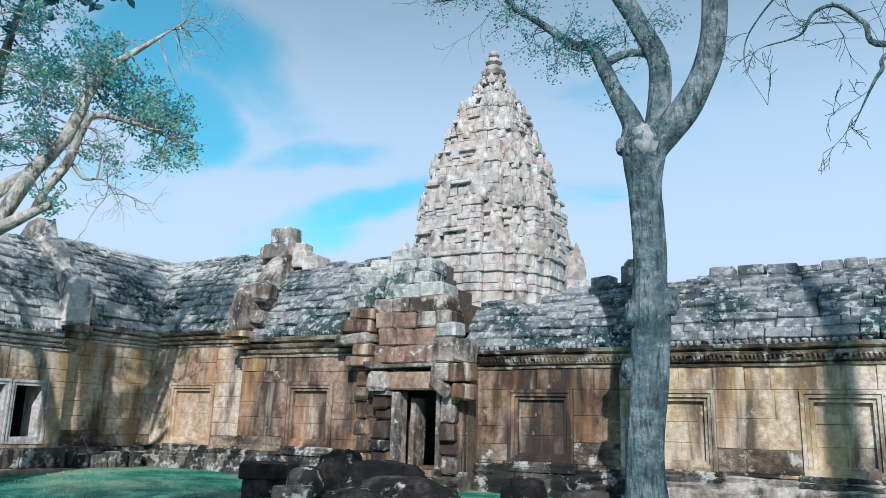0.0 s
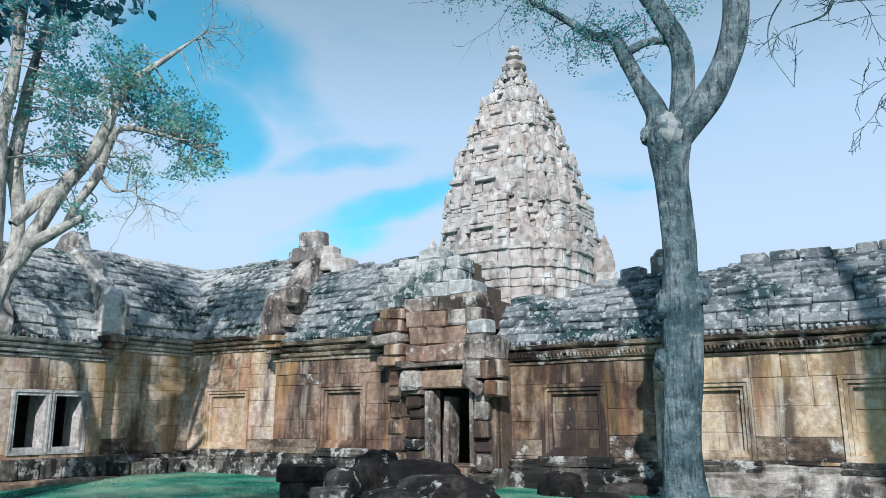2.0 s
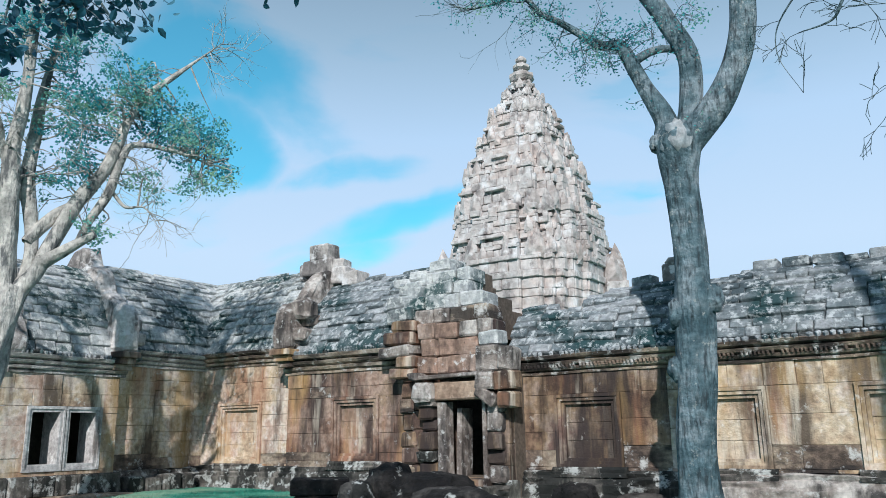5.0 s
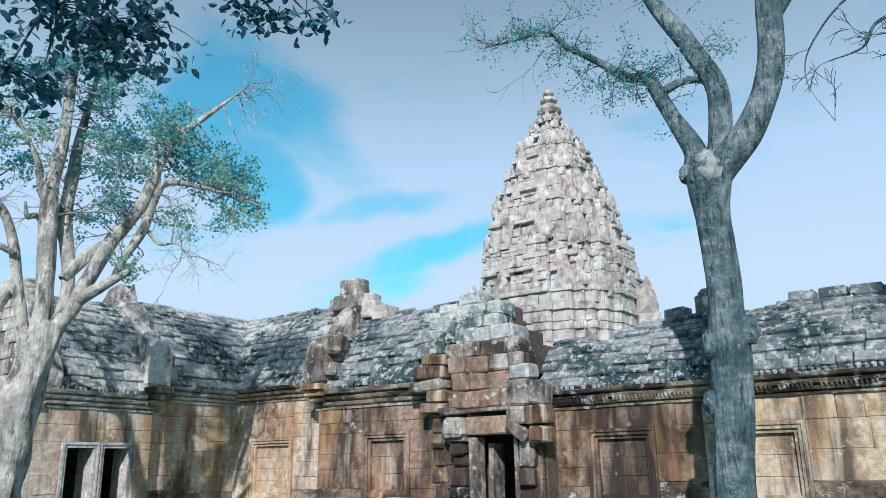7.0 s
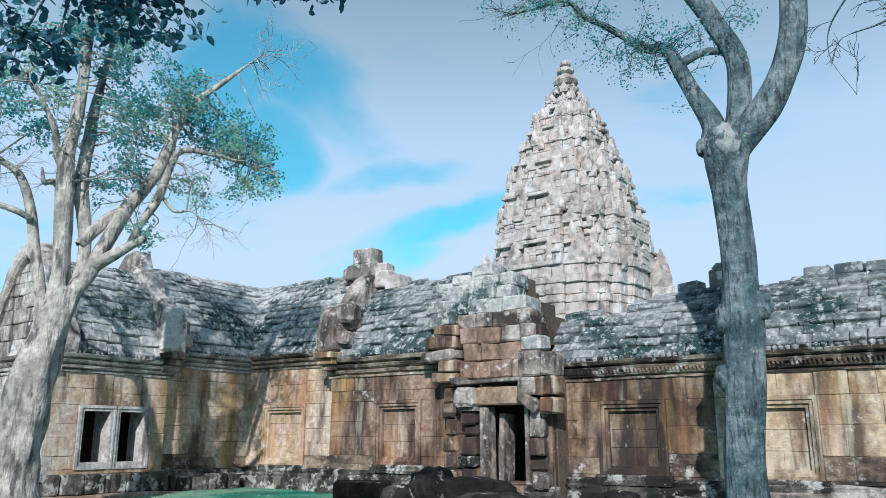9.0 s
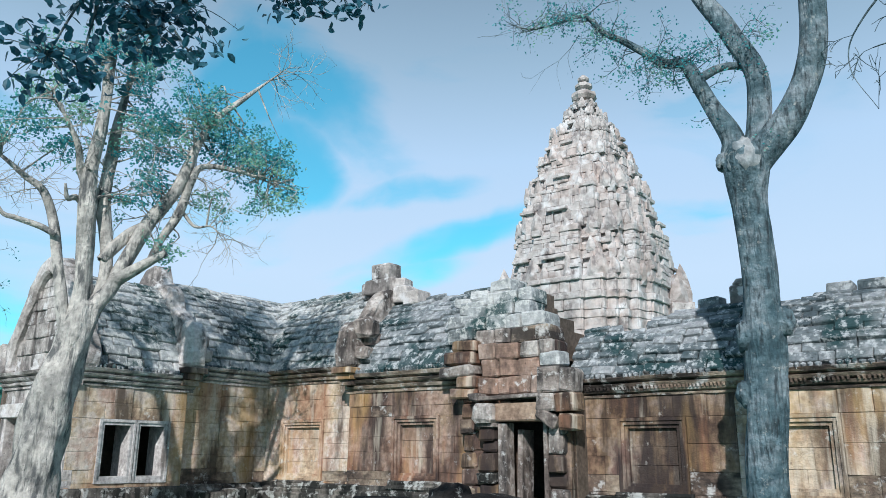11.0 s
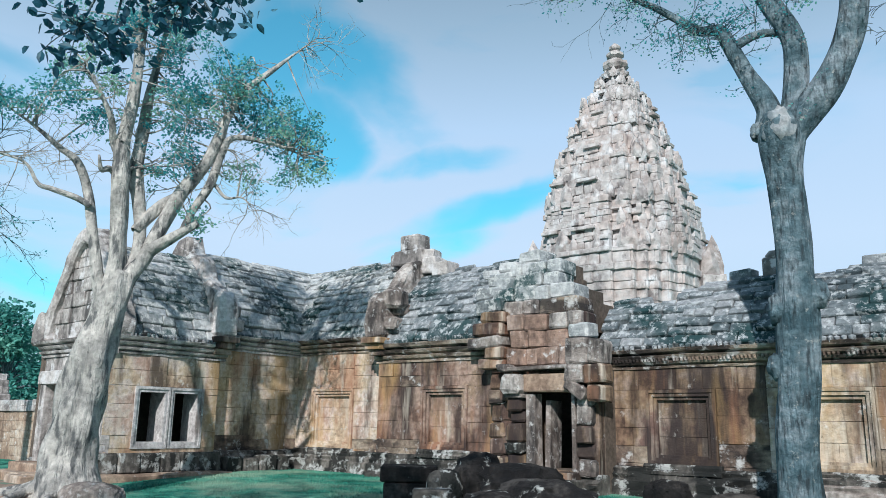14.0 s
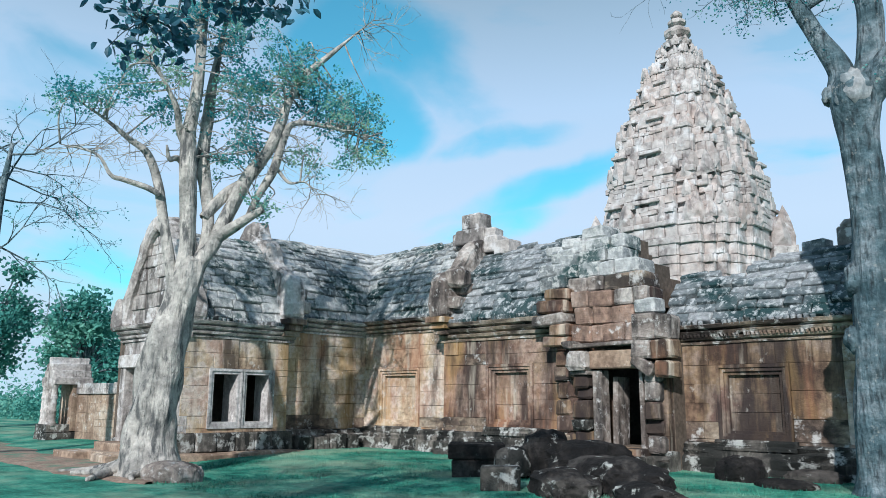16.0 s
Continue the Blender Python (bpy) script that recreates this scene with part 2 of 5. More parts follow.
DARK = material("black weathered rock", [(0.006, 0.006, 0.007), (0.020, 0.018, 0.018), (0.075, 0.068, 0.064)], 1.4,
                lichen=(0.45, 0.46, 0.44), lichen_at=(0.60, 0.67), vary=0.3, bump=1.0, grain=14, lichen_scale=2.6)
PEACH = material("peach sandstone", [(0.26, 0.17, 0.14), (0.50, 0.33, 0.255), (0.62, 0.47, 0.40)], 1.0,
                 stain=(0.06, 0.045, 0.04), stain_at=(0.47, 0.62), lichen=(0.60, 0.58, 0.57), lichen_at=(0.60, 0.68), vary=0.6, bump=0.8, pits=7.0, tone=0.62)
CORN = material("dark-stained moulding stone", [(0.085, 0.062, 0.052), (0.21, 0.152, 0.122), (0.38, 0.30, 0.23), (0.48, 0.41, 0.34)], 0.7,
                stain=(0.03, 0.026, 0.026), stain_at=(0.46, 0.60), lichen=(0.58, 0.57, 0.56), lichen_at=(0.55, 0.64), vary=0.3, streak=(0.8, 0.8, 2.6), bump=0.9, pits=8.0)
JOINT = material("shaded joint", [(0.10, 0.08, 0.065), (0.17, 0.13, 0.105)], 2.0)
LATERITE = material("warm laterite", [(0.26, 0.18, 0.135), (0.42, 0.31, 0.235), (0.54, 0.45, 0.37)], 1.0,
                    stain=(0.13, 0.09, 0.07), lichen=(0.58, 0.56, 0.54), vary=0.5, pits=8.0)
BARK = material("pale grey bark", [(0.35, 0.34, 0.325), (0.55, 0.525, 0.495), (0.70, 0.66, 0.62)], 1.5,
                stain=(0.085, 0.09, 0.095), stain_at=(0.53, 0.63), streak=(4.5, 4.5, 1.5), bump=1.0, grain=18, pits=10.0, tone=0.76, furrow=2.4)
BARK_DARK = material("blue-grey bark", [(0.055, 0.105, 0.13), (0.135, 0.205, 0.24), (0.29, 0.35, 0.39)], 1.8,
                     stain=(0.03, 0.042, 0.05), stain_at=(0.52, 0.66), streak=(9, 9, 2.2), bump=1.0, grain=22, furrow=2.5,
                     lichen=(0.40, 0.41, 0.40), lichen_at=(0.60, 0.68), lichen_scale=6.0)
BARK_SCAR = material("pale healed bark", [(0.20, 0.25, 0.28), (0.32, 0.35, 0.37), (0.42, 0.43, 0.44)], 1.8, stain=(0.16, 0.19, 0.21), stain_at=(0.50, 0.62), streak=(7, 7, 2.2), bump=0.6, grain=22)
LEAF = material("blue-green leaves", [(0.03, 0.28, 0.35), (0.09, 0.45, 0.48), (0.36, 0.62, 0.44)], 0.9, rough=0.5, bump=0.1, translucent=0.5)
LEAF_DARK = material("dark leaves", [(0.02, 0.09, 0.15), (0.035, 0.14, 0.21), (0.06, 0.20, 0.27)], 1.2, rough=0.45, bump=0.1, translucent=0.2)
LEAF_FAR = material("distant foliage", [(0.04, 0.22, 0.20), (0.09, 0.36, 0.31), (0.19, 0.47, 0.38)], 0.5, rough=0.6, bump=0.1, translucent=0.3)
# wide ramp and pale patches paint in sunlit and shaded lawn, partly dry grass
GRASS = material("short lawn", [(0.008, 0.12, 0.088), (0.028, 0.25, 0.18), (0.12, 0.39, 0.28)], 0.9,
                 stain=(0.24, 0.34, 0.25), stain_at=(0.47, 0.66), streak=(0.35, 0.55, 0.6), bump=0.6, grain=40)
DIRT = material("trodden earth", [(0.26, 0.18, 0.14), (0.40, 0.30, 0.24)], 1.0, stain=(0.10, 0.21, 0.15), stain_at=(0.5, 0.62), streak=(1.5, 1.5, 1.5))


# ---- mesh helpers ----
def mesh_of(name, verts, faces, mat, smooth=False):
    me = bpy.data.meshes.new(name)
    me.from_pydata(verts, [], faces)
    me.materials.append(mat)
    if smooth:
        me.polygons.foreach_set("use_smooth", [True] * len(me.polygons))
    me.update()
    return me


def put(name, me, parent=None, m=None, label="", kind=""):
    ob = new(name, me)
    ob.parent = parent
    if m is not None:
        ob.matrix_basis = m
    return tagged(ob, label, kind=kind)


def empty(name, label, category="", kind="", group=""):
    return tagged(new(name), label, category, group, kind)


class Soup:
    """Gathers loose faces into one mesh."""

    def __init__(self):
        self.v, self.f = [], []

    def add(self, verts, faces):
        o = len(self.v)
        self.v += [tuple(q) for q in verts]
        self.f += [tuple(i + o for i in q) for q in faces]

    def box(self, x0, x1, y0, y1, z0, z1):
        self.add([(x, y, z) for z in (z0, z1) for y in (y0, y1) for x in (x0, x1)],
                 [(0, 2, 3, 1), (4, 5, 7, 6), (0, 1, 5, 4), (2, 6, 7, 3), (0, 4, 6, 2), (1, 3, 7, 5)])

    def mesh(self, name, mat, smooth=False):
        return mesh_of(name, self.v, self.f, mat, smooth)


def chamfered(w, d, h, c, rng, wob):
    """A worn block: a box with chamfered edges and uneven corners, about its centre; verts and faces."""
    v, idx = [], {}
    for sx in (-1, 1):
        for sy in (-1, 1):
            for sz in (-1, 1):
                k = [rng.uniform(0.6, 1.6) * c for _ in range(3)]
                j = [rng.uniform(-wob, wob) for _ in range(3)]
                for ax in range(3):
                    p = [sx * (w / 2 - k[0]) + j[0], sy * (d / 2 - k[1]) + j[1], sz * (h / 2 - k[2]) + j[2]]
                    p[ax] = (sx, sy, sz)[ax] * (w, d, h)[ax] / 2 + j[ax] * 0.5
                    idx[sx, sy, sz, ax] = len(v)
                    v.append(tuple(p))
    f = []
    for ax in range(3):
        a, b = (ax + 1) % 3, (ax + 2) % 3
        for s in (-1, 1):
            q = []
            for ta, tb in ((-1, -1), (1, -1), (1, 1), (-1, 1)):
                key = [0, 0, 0]
                key[ax], key[a], key[b] = s, ta, tb
                q.append(idx[(*key, ax)])
            f.append(tuple(q if s > 0 else q[::-1]))
        for ta in (-1, 1):
            for tb in (-1, 1):
                q = []
                for s, which in ((-1, a), (1, a), (1, b), (-1, b)):
                    key = [0, 0, 0]
                    key[ax], key[a], key[b] = s, ta, tb
                    q.append(idx[(*key, which)])
                f.append(tuple(q if ta * tb > 0 else q[::-1]))
    for sx in (-1, 1):
        for sy in (-1, 1):
            for sz in (-1, 1):
                q = [idx[sx, sy, sz, i] for i in range(3)]
                f.append(tuple(q if sx * sy * sz > 0 else q[::-1]))
    return v, f


_blocks = {}
_rng = random.Random(11)


def block_mesh(w, d, h, mat, wear=1.0):
    """Blocks of one size share four worn meshes."""
    r = lambda q: max(0.06, round(q / 0.06) * 0.06)
    key = (r(w), r(d), r(h), mat.name, wear, _rng.randrange(4))
    if key not in _blocks:
        rng = random.Random(str(key))
        c = min(0.3, *key[:3]) * 0.07 * wear
        _blocks[key] = mesh_of("stone", *chamfered(key[0], key[1], key[2], c, rng, 0.012 * wear), mat)
    return _blocks[key], (w / key[0], d / key[1], h / key[2])


def block(name, parent, at, w, d, h, mat, turn=0.0, wear=1.0, tip=(0, 0), label=""):
    """One block, w wide, d deep and h high, centred at a point; turn about z and tip about x and y, in degrees."""
    me, s = block_mesh(w, d, h, mat, wear)
    m = pose(*at, tip[0], tip[1], turn) @ Matrix.Diagonal((*s, 1))
    return put(name, me, parent, m, label)


class Face:
    """An upright wall face: u runs along it, o out of it. turn 0 faces -y (u = x); turn 90 faces +x (u = y)."""

    def __init__(self, turn, plane):
        self.turn, self.plane = turn, plane

    def at(self, u, o, z):
        return (u, self.plane - o, z) if self.turn == 0 else (self.plane + o, u, z)


def lay(name, parent, face, u0, u1, z0, z1, mat, holes=(), course=0.43, long=0.72, depth=0.28, out=0.0, rough=0.012, wear=0.45, seed=1, foot=None):
    """Courses of blocks between u0..u1 and z0..z1, leaving the holes (u0, u1, z0, z1) free; long walls are laid in stretches whose joints do not line up."""
    rng = random.Random(seed)
    if u1 - u0 > 3.0:
        n = round((u1 - u0) / 1.9)
        cuts = [u0] + [u0 + (u1 - u0) * (i + rng.uniform(-0.22, 0.22)) / n for i in range(1, n)] + [u1]
        for i in range(n):
            lay(name, parent, face, cuts[i], cuts[i + 1], z0, z1, mat, holes, course * rng.uniform(0.86, 1.12), long, depth, out, rough, wear, seed * 31 + i, foot)
        return
    n = max(1, round((z1 - z0) / course))
    must = sorted({z0, z1, *[q for h in holes for q in h[2:] if z0 < q < z1]})
    edges = sorted({*must, *[z0 + (z1 - z0) * i / n + (rng.uniform(-0.04, 0.04) if 0 < i < n else 0) for i in range(n + 1)]})
    edges = [e for e in edges if e in must or min(abs(e - q) for q in must) > 0.16]
    for a, b in zip(edges[:-1], edges[1:]):
        spans = [(u0, u1)]
        mid = (a + b) / 2
        for h0, h1, hz0, hz1 in holes:
            if hz0 < mid < hz1:
                spans = [s for p, q in spans for s in ((p, min(q, h0)), (max(p, h1), q)) if s[1] - s[0] > 0.05]
        for p, q in spans:
            cuts, u = [p], p
            while u < q:
                u += long * rng.uniform(0.55, 1.45)
                if q - u < long * 0.4:
                    u = q
                cuts.append(min(u, q))
            for c, d in zip(cuts[:-1], cuts[1:]):
                own = mat((c + d) / 2 + rng.uniform(-0.7, 0.7)) if callable(mat) else mat
                o = out + rng.uniform(-rough, rough)
                block(name, parent, face.at((c + d) / 2, o - depth / 2, mid), d - c - 0.004, depth, b - a - 0.004, foot if foot and (b < 1.35 and rng.random() < 0.6 or rng.random() < 0.025) else own,
                      face.turn, wear, (rng.uniform(-0.6, 0.6), rng.uniform(-0.5, 0.5)))


def backing(name, face, u0, u1, z0, z1, holes=(), near=0.24, far=0.75, label="", mat=None):
    """The core of a wall behind its facing blocks, pierced by the holes."""
    us = sorted({u0, u1, *[q for h in holes for q in h[:2] if u0 < q < u1]})
    zs = sorted({z0, z1, *[q for h in holes for q in h[2:] if z0 < q < z1]})
    s = Soup()
    for a, b in zip(us[:-1], us[1:]):
        for c, d in zip(zs[:-1], zs[1:]):
            if any(h[0] <= a and b <= h[1] and h[2] <= c and d <= h[3] for h in holes):
                continue
            p, q = face.at(a, -far, c), face.at(b, -near, d)
            s.box(min(p[0], q[0]), max(p[0], q[0]), min(p[1], q[1]), max(p[1], q[1]), c, d)
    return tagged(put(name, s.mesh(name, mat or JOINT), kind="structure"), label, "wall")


def moulding(name, parent, face, u0, u1, profile, mat, seed=0, wob=0.012, step=0.35, kind=""):
    """A moulded course: the profile (out, z) run along u in worn, slightly uneven lengths."""
    rng = random.Random(seed)
    n = max(2, round((u1 - u0) / step))
    s = Soup()
    rows = []
    for i in range(n + 1):
        u = u0 + (u1 - u0) * i / n
        dz = noise.noise(Vector((u * 0.7, seed, 0))) * 0.02
        rows.append([face.at(u, o + rng.uniform(-wob, wob) * (o > -0.1), z + dz + rng.uniform(-wob, wob) * 0.5) for o, z in profile])
    k = len(profile)
    faces = [(i * k + j, (i + 1) * k + j, (i + 1) * k + (j + 1) % k, i * k + (j + 1) % k) for i in range(n) for j in range(k)]
    faces += [tuple(range(k))[::-1], tuple(n * k + j for j in range(k))]
    s.add([q for row in rows for q in row], faces)
    return put(name, s.mesh(name, mat), parent, kind=kind)


def bead_row(parent, face, u0, u1, z, out, size, mat, seed=0):
    """A row of worn lotus petals along an edge, many small pieces in one mesh."""
    rng = random.Random(seed)
    s, u = Soup(), u0
    while u < u1:
        w = size * rng.uniform(0.8, 1.2)
        if rng.random() > 0.12:
            h, o = size * rng.uniform(0.7, 1.0), size * rng.uniform(0.5, 0.9)
            pts = [face.at(u + w * a, out + o * b, z + h * c) for a, b, c in
                   ((0.05, 0, 0.5), (0.5, 0, 0.75), (0.95, 0, 0.5), (0.85, 0, -0.4), (0.15, 0, -0.4), (0.5, 1, 0.1), (0.5, 0.7, -0.5))]
            s.add(pts, [(0, 1, 5), (1, 2, 5), (2, 3, 6, 5), (3, 4, 6), (4, 0, 5, 6)])
        u += w
    return put("bead_row", s.mesh("bead_row", mat), parent, kind="stuff")


CORNICE = [(-0.22, 0.0), (0.04, 0.0), (0.05, 0.06), (0.0, 0.08), (0.10, 0.12), (0.13, 0.19), (0.04, 0.22), (0.16, 0.27), (0.20, 0.34), (0.09, 0.38),
           (0.24, 0.43), (0.28, 0.52), (0.18, 0.55), (-0.22, 0.55)]
PLINTH = [(-0.3, 0.0), (0.30, 0.0), (0.30, 0.20), (0.24, 0.24), (0.26, 0.44), (0.16, 0.48), (0.18, 0.58), (0.10, 0.64), (0.12, 0.74), (0.03, 0.78), (-0.3, 0.78)]


def scaled(profile, z0, height, reach=1.0):
    top = profile[-1][1]
    return [(o * reach, z0 + z / top * height) for o, z in profile]


# ---- ground ----
def ground_z(x, y):
    q = min(1.0, max(0.0, (y - 8.0) / 6.0))
    return 0.2 * q * q * (3 - 2 * q)


def build_ground():
    line = lambda a, b, n: [a + (b - a) * i / n for i in range(n)]
    xs = [-2500, -600, -200, -90] + line(-50, 14, 110) + [14, 40, 120, 500, 2500]
    ys = [-2500, -500, -100, -30] + line(-12, 22, 60) + [22, 40, 70, 150, 500, 2500]
    v = [(x, y, ground_z(x, y) + (0.03 * noise.noise(Vector((x * 0.6, y * 0.6, 0))) if abs(x) < 60 and abs(y) < 60 else 0)) for y in ys for x in xs]
    k = len(xs)
    f = [(j * k + i, j * k + i + 1, (j + 1) * k + i + 1, (j + 1) * k + i) for j in range(len(ys) - 1) for i in range(k - 1)]
    tagged(put("ground", mesh_of("ground", v, f, GRASS, True), kind="structure"), "short blue-green lawn around the temple", "lawn")
    # trodden path that comes in past the roots of the big tree
    v, f = [], []
    n, k = 40, 9
    for i in range(n + 1):
        x = -42 + 27 * i / n
        mid = 7.6 - 0.05 * (x + 20) + 0.4 * noise.noise(Vector((x * 0.3, 3, 0)))
        half = 1.0 * (1 - max(0, (x + 19) / 4.2) ** 2 if x > -19 else 1) + 0.3 * noise.noise(Vector((x * 0.8, 9, 0)))
        for j in range(k):
            y = mid + max(half, 0.02) * (2 * j / (k - 1) - 1)
            edge = abs(2 * j / (k - 1) - 1)
            v.append((x, y, ground_z(x, y) + 0.045 * (1 - edge ** 4) + 0.03 * noise.noise(Vector((x * 0.6, y * 0.6, 0)))))
    f = [(i * k + j, (i + 1) * k + j, (i + 1) * k + j + 1, i * k + j + 1) for i in range(n) for j in range(k - 1)]
    tagged(put("path", mesh_of("path", v, f, DIRT, True), kind="structure"), "trodden brown earth path across the lawn", "path")
    rng = random.Random(5)
    s = Soup()
    for _ in range(26000):
        x, y = rng.uniform(-19.5, -1.5), rng.uniform(7.2, 15.6)
        if noise.noise(Vector((x * 0.5, y * 0.5, 7))) < -0.25 and rng.random() < 0.8:
            continue
        z, a, h = ground_z(x, y) - 0.01, rng.uniform(0, 6.28), rng.uniform(0.02, 0.06)
        w, lx, ly = 0.012, rng.uniform(-0.03, 0.03), rng.uniform(-0.03, 0.03)
        s.add([(x - w * math.cos(a), y - w * math.sin(a), z), (x + w * math.cos(a), y + w * math.sin(a), z), (x + lx, y + ly, z + h)], [(0, 1, 2)])
    tagged(put("grass", s.mesh("grass", GRASS), kind="stuff"), "short tufts of blue-green grass", "grass")


build_ground()


# ---- roofs ----
def vault(s, width, height):
    """A point of the corbelled vault's outer face: inward and up, s from 0 at the eave to 1 at the ridge."""
    return width * (0.72 * s + 0.28 * s * s), height * (s + 0.42 * s * (1 - s))


def roof(name, face, u0, u1, eave, width, height, label, stop=None, clip=None, seed=0, mat=ROOF, long=0.55, rows=13, span=None):
    """A corbelled roof: a plain core and courses of worn roof stones on the outer slope."""
    k = 12
    prof = [(-vault(i / k, width, height)[0] + 0.0, eave + vault(i / k, width, height)[1] - 0.16) for i in range(k + 1)]
    prof += [(-2 * width - o, z) for o, z in prof[-2::-1]]
    inner = [(o * 0.8 - 0.2 * width, eave + (z - eave) * 0.85 - 0.05) for o, z in prof]
    s = Soup()
    pts = [face.at(u, o, z) for u in (u0, u1) for o, z in prof + inner[::-1]]
    m = len(prof) * 2
    if stop is None:
        s.add(pts, [(i, (i + 1) % m, m + (i + 1) % m, m + i) for i in range(m)])
        n = len(prof)
        for base in (0, m):
            s.add([pts[base + i] for i in range(m)], [(i, i + 1, m - 2 - i, m - 1 - i) for i in range(n - 1)])
    else:
        # broken roof: the core only reaches as high as the stones do
        steps = 60
        cols = []
        for i in range(steps + 1):
            u = u0 + (u1 - u0) * i / steps
            top = stop(u)
            col = [face.at(u, -vault(top * j / k, width, height)[0] - 0.02, eave + vault(top * j / k, width, height)[1] - 0.18) for j in range(k + 1)]
            col += [face.at(u, -2 * width, eave + vault(top, width, height)[1] - 0.5), face.at(u, -2 * width, eave)]
            cols.append(col)
        q = len(cols[0])
        s.add([p for c in cols for p in c], [(i * q + j, (i + 1) * q + j, (i + 1) * q + j + 1, i * q + j + 1) for i in range(steps) for j in range(q - 1)])
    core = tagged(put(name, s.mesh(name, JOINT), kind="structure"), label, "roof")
    rng = random.Random(seed)
    for r in range(rows):
        s0, s1 = r / rows, (r + 1) / rows
        (i0, h0), (i1, h1) = vault(s0, width, height), vault(s1, width, height)
        slope = math.degrees(math.atan2(h1 - h0, i1 - i0))
        ln = math.hypot(h1 - h0, i1 - i0)
        u = u0 + rng.uniform(0, 0.2)
        while u < u1:
            w = long * rng.uniform(0.5, 1.5)
            mid = u + w / 2
            u += w
            if stop and s1 > stop(mid) + rng.uniform(-0.06, 0.06):
                continue
            if clip and not clip(mid, (i0 + i1) / 2):
                continue
            lift = rng.uniform(-0.035, 0.04)
            p = face.at(mid, -(i0 + i1) / 2 + 0.03 + lift * 0.5, eave + (h0 + h1) / 2 + lift)
            tx = slope - 90 - rng.uniform(1, 13)
            m4 = Matrix.Translation(p) @ pose(0, 0, 0, 0, 0, face.turn) @ pose(0, 0, 0, tx, rng.uniform(-3.5, 3.5), 0)
            me, sc = block_mesh(w - 0.015, 0.26, ln * rng.uniform(0.95, 1.08), mat, 1.1)
            put("roof_stone", me, core, m4 @ Matrix.Diagonal((*sc, 1)))
    return core


# face planes
A, B, C, D = Face(0, 16.15), Face(0, 15.70), Face(0, 15.30), Face(0, 16.0)
E, F = Face(90, -19.2), Face(90, -19.5)
END = Face(0, 9.75)


def blind_window(face, u0, u1, z0, z1, mat, seed, sill=True):
    """A false window: a nested moulded surround and a recessed panel of blocks."""
    w = tagged(empty("window", "blind stone window with nested moulded surround", "window", "structure"), group="blind windows of the gallery")
    edge = 0.05
    for k, (inset, out) in enumerate(((0.0, 0.05), (0.075, 0.02), (0.15, -0.03))):
        s = Soup()
        a, b, c, d = u0 + inset, u1 - inset, z0 + inset * 0.8, z1 - inset
        t = 0.07
        for p, q, r, e in ((a, a + t, c, d), (b - t, b, c, d), (a + t, b - t, d - t, d), (a + t, b - t, c, c + t)):
            g, h = face.at(p, out, r), face.at(q, -0.2, e)
            s.box(min(g[0], h[0]), max(g[0], h[0]), min(g[1], h[1]), max(g[1], h[1]), r, e)
        put("window_frame", s.mesh("window_frame", mat), w)
    lay("panel_stone", w, face, u0 + 0.2, u1 - 0.2, z0 + 0.17, z1 - 0.2, mat, course=0.38, long=0.62, depth=0.16, out=-0.12, seed=seed, rough=0.012)
    if sill:
        moulding("window_sill", w, face, u0 - 0.08, u1 + 0.08, scaled([(-0.1, 0), (0.16, 0), (0.16, 0.06), (0.09, 0.1), (0.11, 0.17), (0.05, 0.22), (-0.1, 0.22)], z0 - 0.2, 0.21), BASE, seed)
    return w


